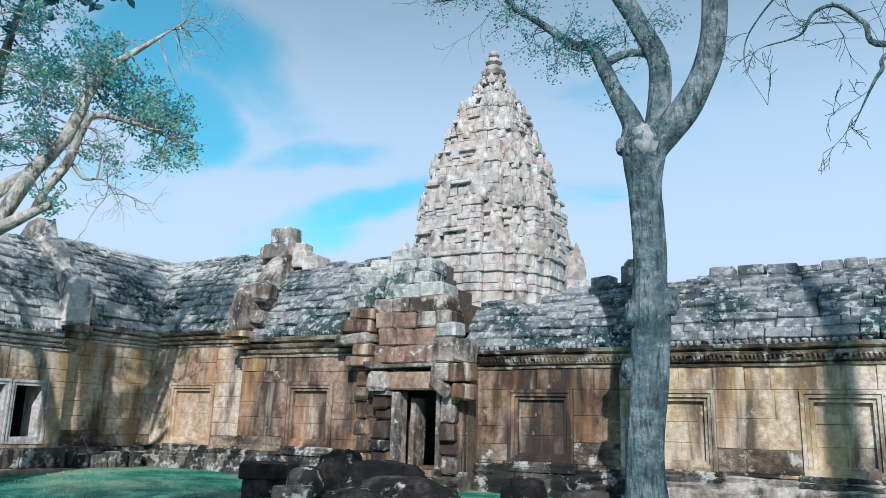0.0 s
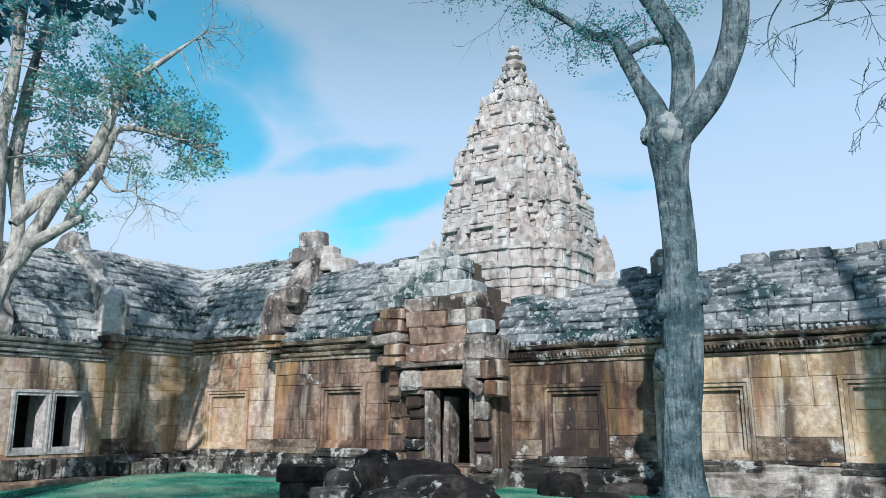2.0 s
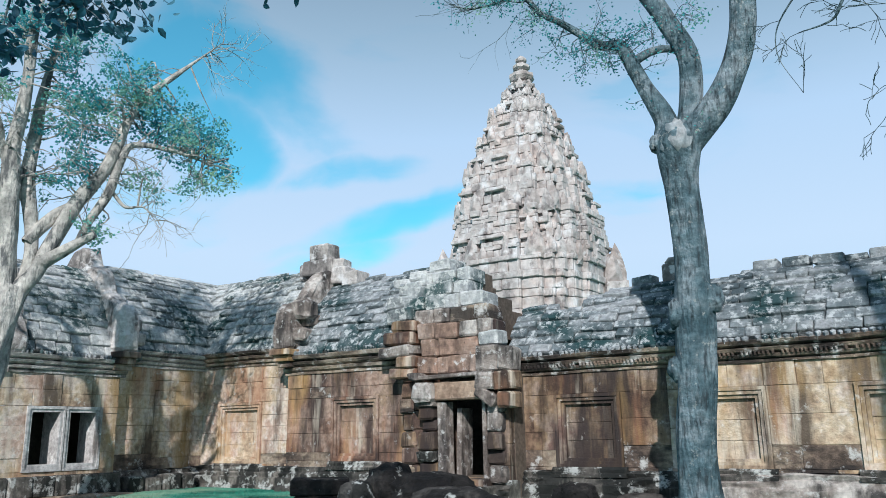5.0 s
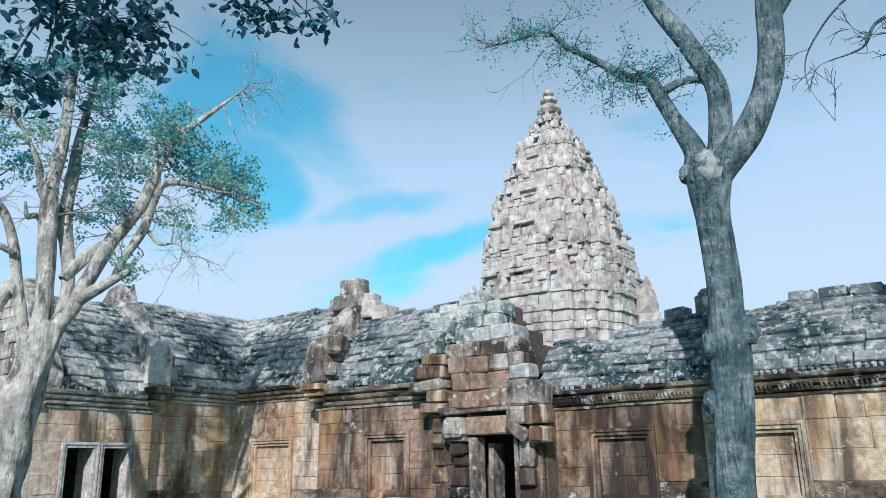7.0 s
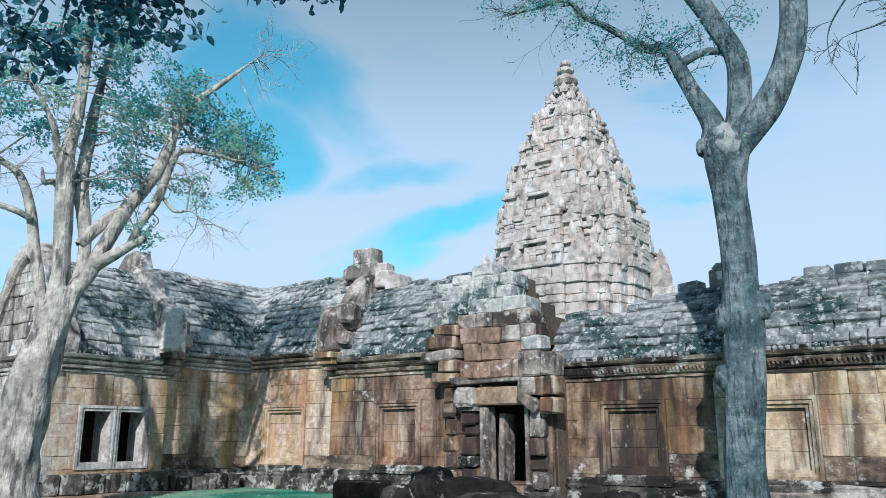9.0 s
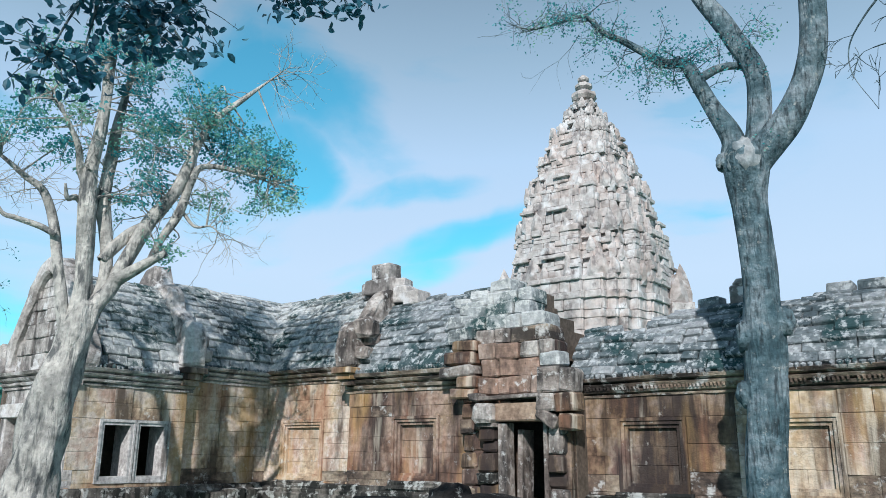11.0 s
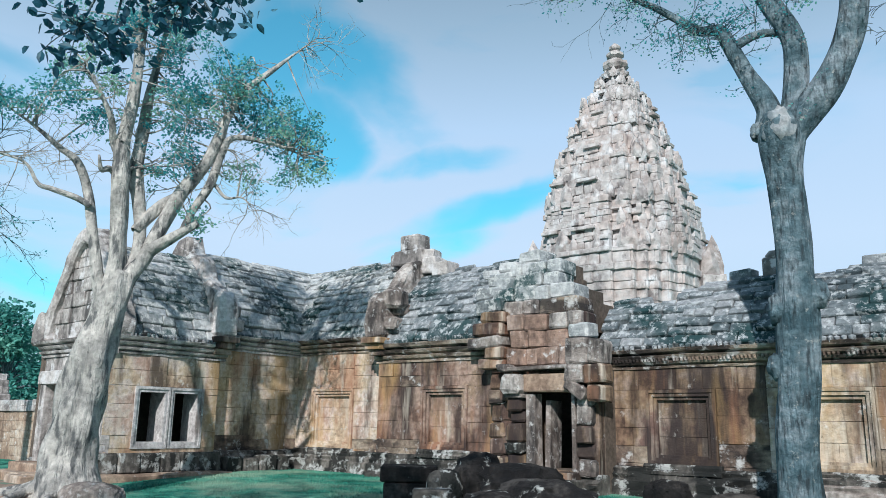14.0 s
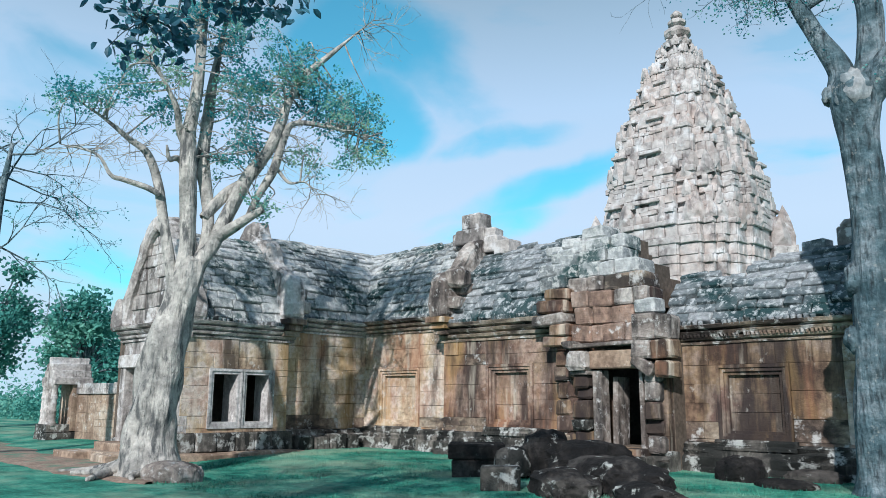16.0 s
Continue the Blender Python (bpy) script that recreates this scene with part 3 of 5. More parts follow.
def build_main_gallery():
    # recessed stretch beside the wing
    hole = (-18.78, -16.96, 0.85, 2.57)
    wa = backing("wall_west_gallery", A, -19.6, -15.3, 0, 3.7, label="stained yellow-tan sandstone gallery wall with a blind window")
    lay("stone_block", wa, A, -19.5, -15.3, 0.78, 3.62, OCHRE, [hole], seed=2, foot=CORN)
    moulding("cornice", wa, A, -19.5, -15.3, scaled(CORNICE, 3.6, 0.46), CORN, 3)
    bead_row(wa, A, -19.4, -15.3, 4.06, 0.2, 0.12, ROOF, 4)
    moulding("plinth", wa, A, -19.5, -15.3, scaled(PLINTH, 0.1, 0.70), BASE, 5, 0.03)
    blind_window(A, *hole, OCHRE, 6)
    # projecting stretch with its own blind window
    hole = (-13.9, -12.36, 0.96, 2.56)
    wb = backing("wall_porch_side", B, -15.52, -11.0, 0, 3.4, label="pinkish sandstone projecting wall with a blind window")
    lay("stone_block", wb, B, -15.52, -11.0, 0.80, 3.25, PINK, [hole], seed=12, foot=CORN)
    moulding("cornice", wb, B, -15.6, -11.6, scaled(CORNICE, 3.2, 0.52), CORN, 13)
    bead_row(wb, B, -15.6, -11.6, 3.76, 0.2, 0.13, ROOF, 14)
    moulding("plinth", wb, B, -15.6, -11.0, scaled(PLINTH, 0.1, 0.72), BASE, 15, 0.03)
    blind_window(B, *hole, PINK, 16)
    # long stretch of gallery
    holes = [(-7.69, -6.17, 0.86, 2.40), (-4.72, -3.26, 0.86, 2.40), (-1.75, -0.35, 0.86, 2.40), (1.25, 2.7, 0.86, 2.40)]
    wd = backing("wall_east_gallery", D, -8.9, 7.0, 0, 3.0, label="yellow-tan sandstone gallery wall with blind windows")
    lay("stone_block", wd, D, -8.8, 7.0, 0.80, 2.86, lambda u: UMBER if u < -4.9 else OCHRE, holes, seed=22, long=0.8, foot=CORN)
    moulding("cornice", wd, D, -8.6, 7.0, scaled(CORNICE, 2.85, 0.42), CORN, 23)
    bead_row(wd, D, -8.6, 7.0, 3.02, 0.14, 0.085, CORN, 24)
    bead_row(wd, D, -8.6, 7.0, 3.27, 0.2, 0.13, ROOF, 25)
    moulding("plinth", wd, D, -8.6, -5.0, scaled(PLINTH, 0.1, 0.70), BASE, 26, 0.05)
    moulding("plinth", wd, D, -5.0, 7.0, scaled(PLINTH, 0.1, 0.70), GREY, 27, 0.05)
    for i, h in enumerate(holes):
        blind_window(D, *h, UMBER if i == 0 else OCHRE, 30 + i)
    # back wall that closes the gallery
    backing("wall_back", Face(0, 19.6), -23.0, 7.0, 0, 4.0, near=0.0, far=0.6, label="plain stone back wall of the gallery")
    backing("wall_end", Face(90, 7.0), 16.0, 20.2, 0, 5.0, near=0.0, far=0.6, label="plain stone end wall of the gallery")
    roof("roof_west_gallery", A, -22.6, -15.7, 4.02, 1.75, 2.55, "curved vault roof of grey lichened stone courses",
         clip=lambda u, i: u > -19.5 - i - 0.2, seed=41, mat=ROOF_PALE)
    roof("roof_porch_side", B, -15.5, -10.9, 3.74, 1.9, 2.25, "curved vault roof of dark lichened stones, ridge broken",
         stop=lambda u: 0.98 - 0.10 * noise.noise(Vector((u * 2, 1, 0))) - max(0, u + 12.2) * 0.12, seed=42)
    roof("roof_east_gallery", D, -8.9, 7.0, 3.28, 1.55, 1.62, "long grey stone vault roof, its ridge broken and uneven",
         stop=lambda u: (0.66 if u < -7.6 else 0.66 + 0.27 * min(1, (u + 7.6) / 1.6)) + 0.05 * noise.noise(Vector((u * 2.3, 5, 0))), seed=43, rows=11)
    rng = random.Random(44)
    loose = bpy.data.objects["roof_east_gallery"]
    u = -6.2
    while u < 6.5:
        w = rng.uniform(0.35, 0.75)
        if rng.random() < 0.72:
            h = rng.uniform(0.12, 0.26)
            block("ridge_stone", loose, D.at(u + w / 2, -1.42 + rng.uniform(-0.08, 0.08), 4.86 + h / 2 - 0.03 + rng.uniform(-0.03, 0.05)), w, 0.4, h, ROOF, rng.uniform(-6, 6), 1.5, (rng.uniform(-3, 3), rng.uniform(-3, 3)))
        u += w + rng.uniform(0, 0.12)
    stele = tagged(empty("ridge_antefix", "round-headed stone standing on the gallery ridge", "stone"))
    block("stone", stele, (-5.25, 17.35, 5.0), 0.42, 0.3, 0.5, GABLE, 4, 2.6)
    block("stone", stele, (-5.25, 17.35, 5.28), 0.30, 0.28, 0.28, GABLE, 4, 3.4)


def carved_slab(name, parent, to, outline, t0, t1, mat, seed, amp=0.03, rim=0.07):
    """A worn upright slab: a rounded outline (a, z) with soft rims, between the depths t0 and t1; to(a, t, z) places it."""
    run = [(q[0], q[1]) for q in spline([(a, z, 0, 0) for a, z in outline], 4)]
    n = len(run)
    inner = []
    for i in range(n):
        (xa, za), (xb, zb) = run[i - 1], run[(i + 1) % n]
        ln = math.hypot(xb - xa, zb - za) or 1
        inner.append((run[i][0] - (zb - za) / ln * rim, run[i][1] + (xb - xa) / ln * rim))
    area = sum(run[i - 1][0] * run[i][1] - run[i][0] * run[i - 1][1] for i in range(n))
    if area < 0:
        inner = [(2 * a - c, 2 * b - d) for (a, b), (c, d) in zip(run, inner)]
    rows = []
    for ring, t in ((inner, t0), (run, t0 + rim), (run, (t0 + t1) / 2), (run, t1 - rim), (inner, t1)):
        for a, z in ring:
            q = Vector((a * 2.3 + seed, t * 2.3, z * 2.3))
            w = noise.noise_vector(q) * amp + noise.noise_vector(q * 3) * amp * 0.4
            rows.append(to(a + w.x, t + w.y, z + w.z))
    so = Soup()
    so.add(rows, [(k * n + i, k * n + (i + 1) % n, (k + 1) * n + (i + 1) % n, (k + 1) * n + i) for k in range(4) for i in range(n)]
           + [tuple(range(n))[::-1], tuple(range(4 * n, 5 * n))])
    me = so.mesh(name, mat)
    bm = bmesh.new()
    bm.from_mesh(me)
    bmesh.ops.recalc_face_normals(bm, faces=bm.faces)
    bm.to_mesh(me)
    bm.free()
    return put(name, me, parent)


def build_ribs():
    """Curved gable ribs that ride over the roofs, each ending in an upturned carved head."""
    head = [(-0.30, 3.86), (0.44, 3.88), (0.52, 4.2), (0.50, 4.6), (0.42, 4.95), (0.18, 5.2), (-0.06, 5.12), (-0.2, 4.85), (-0.3, 4.4)]
    tall = [(0.10, 3.75), (0.22, 4.2), (0.2, 4.8), (0.02, 5.2), (-0.42, 5.47), (-0.65, 5.74), (-0.87, 6.24), (-1.32, 6.5), (-1.52, 6.92), (-1.75, 7.05), (-2.2, 7.0), (-2.45, 6.7),
            (-2.9, 6.2), (-3.3, 5.2), (-3.5, 3.75)]
    low = [(0.10, 3.8), (0.16, 4.5), (0.02, 5.0), (-0.3, 5.35), (-0.7, 5.9), (-1.1, 6.25), (-1.6, 6.42), (-2.2, 6.3), (-3.0, 5.2), (-3.4, 3.8)]
    for face, u, eave, body, mat in ((E, 12.95, 3.78, tall, GABLE), (B, -15.42, 3.80, low, GREY)):
        rib = tagged(empty("gable_rib", "curved pale stone gable rib with upturned carved head", "gable", "structure"), group="gable ribs")
        to = lambda a, t, z, f=face, c=u: f.at(c + t, a, z)
        carved_slab("rib", rib, to, body, -0.25, 0.25, mat, u, 0.05)
        carved_slab("end_stone", rib, to, head, -0.30, 0.30, mat, u + 3, 0.045, 0.12)
        block("corbel", rib, face.at(u, 0.14, eave + 0.02), 0.66, 0.8, 0.16, PINK, face.turn, 1.3)
        block("corbel", rib, face.at(u, 0.06, eave - 0.15), 0.54, 0.7, 0.15, PINK, face.turn, 1.3)
        block("corbel", rib, face.at(u, 0.0, eave - 0.31), 0.46, 0.6, 0.15, CORN, face.turn, 1.3)
        # rubble beside the head where the rib has broken
        rng = random.Random(int(u * 10))
        for k in range(2):
            block("rib_stone", rib, face.at(u + 0.42 + rng.uniform(-0.06, 0.1), 0.0 - 0.28 * k, eave + 0.5 + 0.42 * k), 0.42, 0.5, 0.34, GREY, face.turn + rng.uniform(-12, 12), 2.4, (rng.uniform(-8, 8), rng.uniform(-8, 8)))
    lump = tagged(empty("gable_lump", "rounded worn stone lying behind the carved head", "stone"))
    block("stone", lump, (-15.0, 15.72, 4.98), 0.62, 0.6, 0.52, GREY, 12, 4.5)
    top = tagged(empty("ridge_stones", "loose squared stones stacked on the broken gable", "stones"), group="gable ribs")
    for x, y, z, w, d, h in ((-15.75, 17.3, 6.50, 1.15, 0.7, 0.46), (-15.74, 17.3, 6.96, 0.74, 0.6, 0.50), (-16.35, 17.3, 6.42, 0.4, 0.5, 0.5),
                             (-15.1, 17.3, 6.18, 0.8, 0.6, 0.5), (-15.05, 17.3, 6.54, 0.42, 0.5, 0.28), (-14.5, 17.3, 6.02, 0.6, 0.6, 0.42)):
        block("loose_stone", top, (x, y, z), w, d, h, GABLE, random.Random(x).uniform(-8, 8), 2.2)


def build_porch():
    """The doorway with its pilasters, lintel and the ruined pediment above."""
    wall = backing("wall_porch", C, -11.1, -8.45, 0, 3.0, [(-10.36, -9.12, 0.66, 2.36)], far=0.9, label="projecting sandstone doorway wall with ruined pediment")
    lay("stone_block", wall, C, -11.1, -10.42, 0.55, 2.9, PINK, course=0.42, long=0.5, depth=0.4, rough=0.05, wear=1.6, seed=51)
    lay("stone_block", wall, C, -9.06, -8.5, 0.55, 2.5, UMBER, course=0.38, long=0.34, depth=0.4, rough=0.05, wear=1.5, seed=52)
    moulding("plinth", wall, C, -11.15, -10.4, scaled(PLINTH, 0.1, 0.50), BASE, 53, 0.04)
    moulding("plinth", wall, C, -9.1, -8.4, scaled(PLINTH, 0.1, 0.50), BASE, 54, 0.04)
    # side return of the porch
    lay("stone_block", wall, Face(90, -8.47), 15.3, 16.05, 0.55, 2.9, UMBER, course=0.38, long=0.45, depth=0.3, seed=55)
    door = tagged(empty("door", "open doorway with weathered grey stone jambs, dark inside", "doorway", "structure"))
    block("jamb", door, C.at(-10.14, -0.04, 1.46), 0.22, 0.36, 1.70, GREY, 0, 1.4)
    block("jamb", door, C.at(-9.03, -0.06, 1.46), 0.10, 0.34, 1.70, GREY, 0, 1.0)
    block("inner_jamb", door, C.at(-9.92, -0.50, 1.34), 0.13, 0.60, 1.66, GREY, 6, 1.6, (0, 1.5), label="leaning grey stone slab")
    block("inner_jamb", door, C.at(-10.30, -1.0, 1.30), 0.16, 0.36, 1.45, PINK, 4, 1.2)
    block("lintel", door, C.at(-9.56, -0.02, 2.54), 1.42, 0.5, 0.40, LATERITE, 0, 1.0, label="long smooth pale lintel stone")
    block("lintel", door, C.at(-9.80, 0.16, 2.88), 1.62, 0.4, 0.09, GREY, 0, 1.6, (0, -1.0), label="thin projecting lintel lip")
    block("threshold", door, C.at(-9.6, 0.12, 0.56), 1.5, 0.7, 0.16, WALL, 0, 0.9)
    block("step", door, C.at(-9.6, 0.42, 0.34), 1.7, 0.7, 0.32, BASE, 0, 1.2)
    block("fallen_stone", door, C.at(-9.20, -0.75, 0.84), 0.3, 0.4, 0.40, PINK, 20, 2.0)
    # jutting stones of the flanking piers
    rng = random.Random(56)
    for u0, u1, z0, z1, out in ((-10.80, -10.26, 0.55, 2.26, 0.16), (-11.42, -10.86, 0.6, 2.9, 0.0), (-8.98, -8.5, 0.55, 2.3, 0.10)):
        z = z0
        while z < z1 - 0.08:
            h = min(rng.uniform(0.22, 0.44), z1 - z)
            w = (u1 - u0) * rng.uniform(0.72, 1.05)
            m = (PINK, UMBER, BASE, PINK, GREY, CORN)[rng.randrange(6)]
            block("pier_stone", wall, C.at((u0 + u1) / 2 + rng.uniform(-0.06, 0.06), out - 0.22 + rng.uniform(-0.09, 0.09), z + h / 2), w, 0.5, h - 0.012, m, rng.uniform(-6, 6), 1.9, (rng.uniform(-3, 3), rng.uniform(-2, 2)))
            z += h
    cap = tagged(empty("capital_stones", "carved capital stones beside the lintel", "stones", "structure"))
    block("carved_stone", cap, C.at(-10.52, 0.22, 2.52), 0.54, 0.5, 0.44, GREY, 3, 3.2)
    block("carved_stone", cap, C.at(-10.50, 0.12, 2.26), 0.50, 0.4, 0.09, GREY, 0, 1.6)
    block("carved_stone", cap, C.at(-10.80, 0.12, 2.90), 0.26, 0.5, 0.18, GREY, 0, 2.4)
    for u, z, w, h, m, tip in ((-8.86, 2.73, 0.46, 0.38, GREY, 3), (-8.40, 2.72, 0.46, 0.40, UMBER, -3), (-8.84, 2.40, 0.56, 0.26, GREY, 32), (-8.36, 2.30, 0.36, 0.36, UMBER, 0),
                               (-8.84, 3.22, 0.54, 0.56, GREY, 0), (-8.38, 3.20, 0.36, 0.52, GREY, 7)):
        block("carved_stone", cap, C.at(u, 0.12 if z < 2.9 else 0.04, z), w, 0.55, h, m, random.Random(z).uniform(-5, 5), 1.9, (0, tip))
    ped = tagged(empty("pediment", "ruined stepped pediment of peach and grey blocks", "pediment", "structure"))
    rng = random.Random(57)
    # height, ends, setback and stone of each course, drawn in the porch's front plane
    courses = [(2.94, 3.34, -10.78, -9.12, 0.0, PEACH), (3.34, 3.76, -10.76, -9.12, -0.02, PEACH), (3.76, 4.12, -10.74, -8.80, -0.06, PEACH), (4.10, 4.46, -10.90, -8.80, -0.25, GREY),
               (4.44, 4.78, -11.10, -8.95, -0.45, ROOF_PALE), (4.76, 5.08, -11.18, -9.28, -0.65, ROOF_PALE), (5.06, 5.38, -10.70, -9.28, -0.8, ROOF_PALE), (5.36, 5.64, -10.46, -9.86, -0.9, ROOF_PALE)]
    core = Soup()
    for z0, z1, u0, u1, o, m in courses:
        k = (15.3 - o) / 15.2
        z0, z1, u0, u1 = 1.6 + (z0 - 1.6) * k, 1.6 + (z1 - 1.6) * k, u0 * k, u1 * k
        u = u0 + rng.uniform(-0.06, 0.06)
        while u < u1 - 0.12:
            w = min(rng.uniform(0.34, 0.72), u1 - u)
            own = m if rng.random() < 0.8 else (GREY, PINK, CORN)[rng.randrange(3)] if z0 < 4.4 else (GREY, ROOF)[rng.randrange(2)]
            block("pediment_stone", ped, C.at(u + w / 2, o - 0.35 + rng.uniform(-0.06, 0.06), (z0 + z1) / 2 + rng.uniform(-0.02, 0.02)), w - 0.01, 0.8, (z1 - z0) * rng.uniform(0.95, 1.05), own, rng.uniform(-4, 4), 1.7, (rng.uniform(-2, 2), rng.uniform(-2.5, 2.5)))
            u += w
        p, q = C.at(u0 + 0.2, o - 0.5, z0), C.at(u1 - 0.2, -2.2, z1)
        core.box(p[0], q[0], p[1], q[1], z0, z1)
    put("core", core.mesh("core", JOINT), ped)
    # stepped flank stones that climb beside the pediment
    for x, y, z, w, d, h in ((-11.25, 15.45, 3.02, 0.8, 0.6, 0.24), (-11.15, 15.42, 3.28, 0.6, 0.6, 0.28), (-11.5, 15.5, 3.56, 0.95, 0.7, 0.26), (-11.45, 15.55, 3.86, 0.9, 0.7, 0.32), (-11.3, 15.6, 4.16, 0.75, 0.7, 0.28),
                             (-11.6, 15.85, 4.5, 0.8, 0.7, 0.36), (-11.9, 16.2, 4.85, 0.7, 0.7, 0.32), (-11.65, 16.3, 5.25, 0.7, 0.6, 0.34), (-12.2, 16.7, 5.5, 0.6, 0.5, 0.24), (-11.55, 16.5, 5.6, 0.55, 0.5, 0.26),
                             (-8.95, 15.55, 3.72, 0.5, 0.6, 0.34), (-9.1, 15.75, 4.0, 0.5, 0.6, 0.3)):
        r = random.Random(x * z)
        block("flank_stone", ped, (x, y, z), w, d, h, (GREY, UMBER, ROOF_PALE, PINK)[r.randrange(4)] if 3.4 < z < 4.3 else ROOF_PALE if z > 4.3 else UMBER, r.uniform(-6, 6), 1.9, (r.uniform(-4, 4), r.uniform(-3, 3)))


def build_wing():
    wins = [(10.72, 11.46, 0.98, 2.28), (11.72, 12.46, 0.98, 2.28)]
    we = backing("wall_wing", E, 9.85, 13.05, 0, 3.4, wins, label="yellow-tan sandstone wing wall with paired windows")
    lay("stone_block", we, E, 9.8, 13.05, 0.74, 3.24, OCHRE, [(10.55, 12.6, 0.85, 2.42)], seed=61)
    moulding("cornice", we, E, 9.7, 13.2, scaled(CORNICE, 3.22, 0.46), GABLE, 62)
    bead_row(we, E, 9.7, 13.2, 3.70, 0.2, 0.12, ROOF, 63)
    lay("plinth_stone", we, E, 9.7, 13.2, 0.24, 0.74, BASE, course=0.5, long=0.62, depth=0.5, out=0.14, rough=0.03, wear=1.4, seed=64)
    moulding("footing", we, E, 9.4, 13.4, [(-0.3, 0.0), (0.5, 0.0), (0.5, 0.2), (0.4, 0.24), (-0.3, 0.24)], LATERITE, 65, 0.03)
    for i, (a, b, c, d) in enumerate(wins):
        w = tagged(empty("window", "open window with pale moulded stone surround", "window", "structure"), group="paired windows of the wing")
        for inset, out, t in ((-0.14, 0.03, 0.07), (-0.07, 0.0, 0.075)):
            s = Soup()
            p, q, r, e = a + inset, b - inset, c + inset, d - inset
            for u0, u1, z0, z1 in ((p, p + t, r, e), (q - t, q, r, e), (p + t, q - t, e - t, e), (p + t, q - t, r, r + t)):
                g, h = E.at(u0, out, z0), E.at(u1, -0.3, z1)
                s.box(g[0] if g[0] < h[0] else h[0], max(g[0], h[0]), u0, u1, z0, z1)
            put("window_frame", s.mesh("window_frame", TRIM), w)
        # deep pale reveals
        block("reveal", w, E.at(b + 0.01, -0.38, (c + d) / 2), 0.06, 0.72, d - c, TRIM, 90, 0.4)
        block("reveal", w, E.at(a - 0.01, -0.38, (c + d) / 2), 0.06, 0.72, d - c, TRIM, 90, 0.4)
        block("window_sill", w, E.at((a + b) / 2, -0.30, c - 0.02), b - a, 0.6, 0.1, TRIM, 90, 0.8)
    lay("stone_block", we, E, 11.60, 11.66, 0.86, 2.42, OCHRE, course=0.5, seed=66)
    lay("stone_block", we, E, 10.45, 10.60, 0.86, 2.42, OCHRE, course=0.5, seed=67)
    # recessed stretch up to the corner
    wf = backing("wall_wing_recess", F, 12.8, 16.3, 0, 3.9, label="stained ochre sandstone wall in the inner corner")
    lay("stone_block", wf, F, 12.9, 16.2, 0.75, 3.62, OCHRE, seed=71, foot=CORN)
    moulding("cornice", wf, F, 13.0, 16.15, scaled(CORNICE, 3.56, 0.46), GABLE, 72)
    bead_row(wf, F, 13.0, 16.1, 4.02, 0.2, 0.12, ROOF, 73)
    moulding("plinth", wf, F, 13.0, 16.1, scaled(PLINTH, 0.08, 0.68), BASE, 74, 0.05)
    rng = random.Random(75)
    for y, w in ((13.6, 0.5), (14.15, 0.5), (14.75, 0.6), (15.3, 0.4)):
        block("plinth_stone", wf, (-19.15, y, 0.36 + rng.uniform(-0.05, 0.05)), w, 0.5, 0.5, BASE, 90 + rng.uniform(-6, 6), 1.6)
    backing("wall_wing_back", Face(90, -22.6), 9.8, 20.2, 0, 4.0, near=0.0, far=0.5, label="plain stone back wall of the wing")
    roof("roof_wing", E, 9.95, 13.1, 3.70, 1.65, 2.55, "steep vault roof of mottled grey stone", seed=81, mat=ROOF_PALE)
    roof("roof_wing_recess", F, 13.0, 19.6, 4.0, 1.6, 2.55, "curved vault roof of dark mossy stone courses", clip=lambda u, i: u < 16.15 + i + 0.2, seed=82, mat=ROOF_PALE)
    tuft = Soup()
    r2 = random.Random(83)
    for _ in range(220):
        p = Vector((-19.9, 15.55, 4.55)) + Vector((r2.gauss(0, 0.14), r2.gauss(0, 0.16), r2.gauss(0, 0.16)))
        leaf_into(tuft, p, 0.07, r2)
    tagged(put("roof_plant", tuft.mesh("roof_plant", LEAF), kind="stuff"), "small green weed growing in the roof valley", "plant")
    # end facade towards the lawn
    wend = backing("wall_wing_end", END, -22.7, -19.25, 0, 3.5, [(-21.75, -20.85, 0.45, 2.4)], label="pale sandstone gable end of the wing with a doorway")
    lay("stone_block", wend, END, -22.7, -19.2, 0.5, 3.2, GABLE, [(-21.85, -20.75, 0.4, 2.5)], seed=91, long=0.6)
    moulding("cornice", wend, END, -22.9, -19.1, scaled(CORNICE, 3.2, 0.46), GABLE, 92)
    moulding("plinth", wend, END, -22.8, -19.1, scaled(PLINTH, 0.0, 0.5), BASE, 93, 0.04)
    d2 = tagged(empty("door", "doorway in the wing gable between plain pilasters", "doorway", "structure"))
    for u in (-22.0, -20.6):
        block("pilaster", d2, END.at(u, 0.14, 1.45), 0.30, 0.3, 2.0, GABLE, 0, 0.7)
    block("lintel", d2, END.at(-21.3, 0.1, 2.62), 1.9, 0.5, 0.36, GABLE, 0, 0.9)
    gab = tagged(empty("pediment", "tall pale stone gable with curved flanks", "pediment", "structure"))
    rng = random.Random(94)
    n = 9
    for i in range(n):
        (i0, h0), (i1, h1) = vault(i / n, 1.62, 2.95), vault((i + 1) / n, 1.62, 2.95)
        lo, hi = -22.62 + i0 - 0.1, -19.2 - i0 + 0.1
        u = lo
        while u < hi - 0.1:
            w = min(rng.uniform(0.4, 0.75), hi - u)
            block("pediment_stone", gab, END.at(u + w / 2, 0.0 - 0.3 + rng.uniform(-0.04, 0.04), 3.66 + (h0 + h1) / 2), w - 0.012, 0.6, h1 - h0 - 0.01, GABLE, rng.uniform(-2, 2), 0.9)
            u += w
    to = lambda a, t, z: END.at(a, t, z)
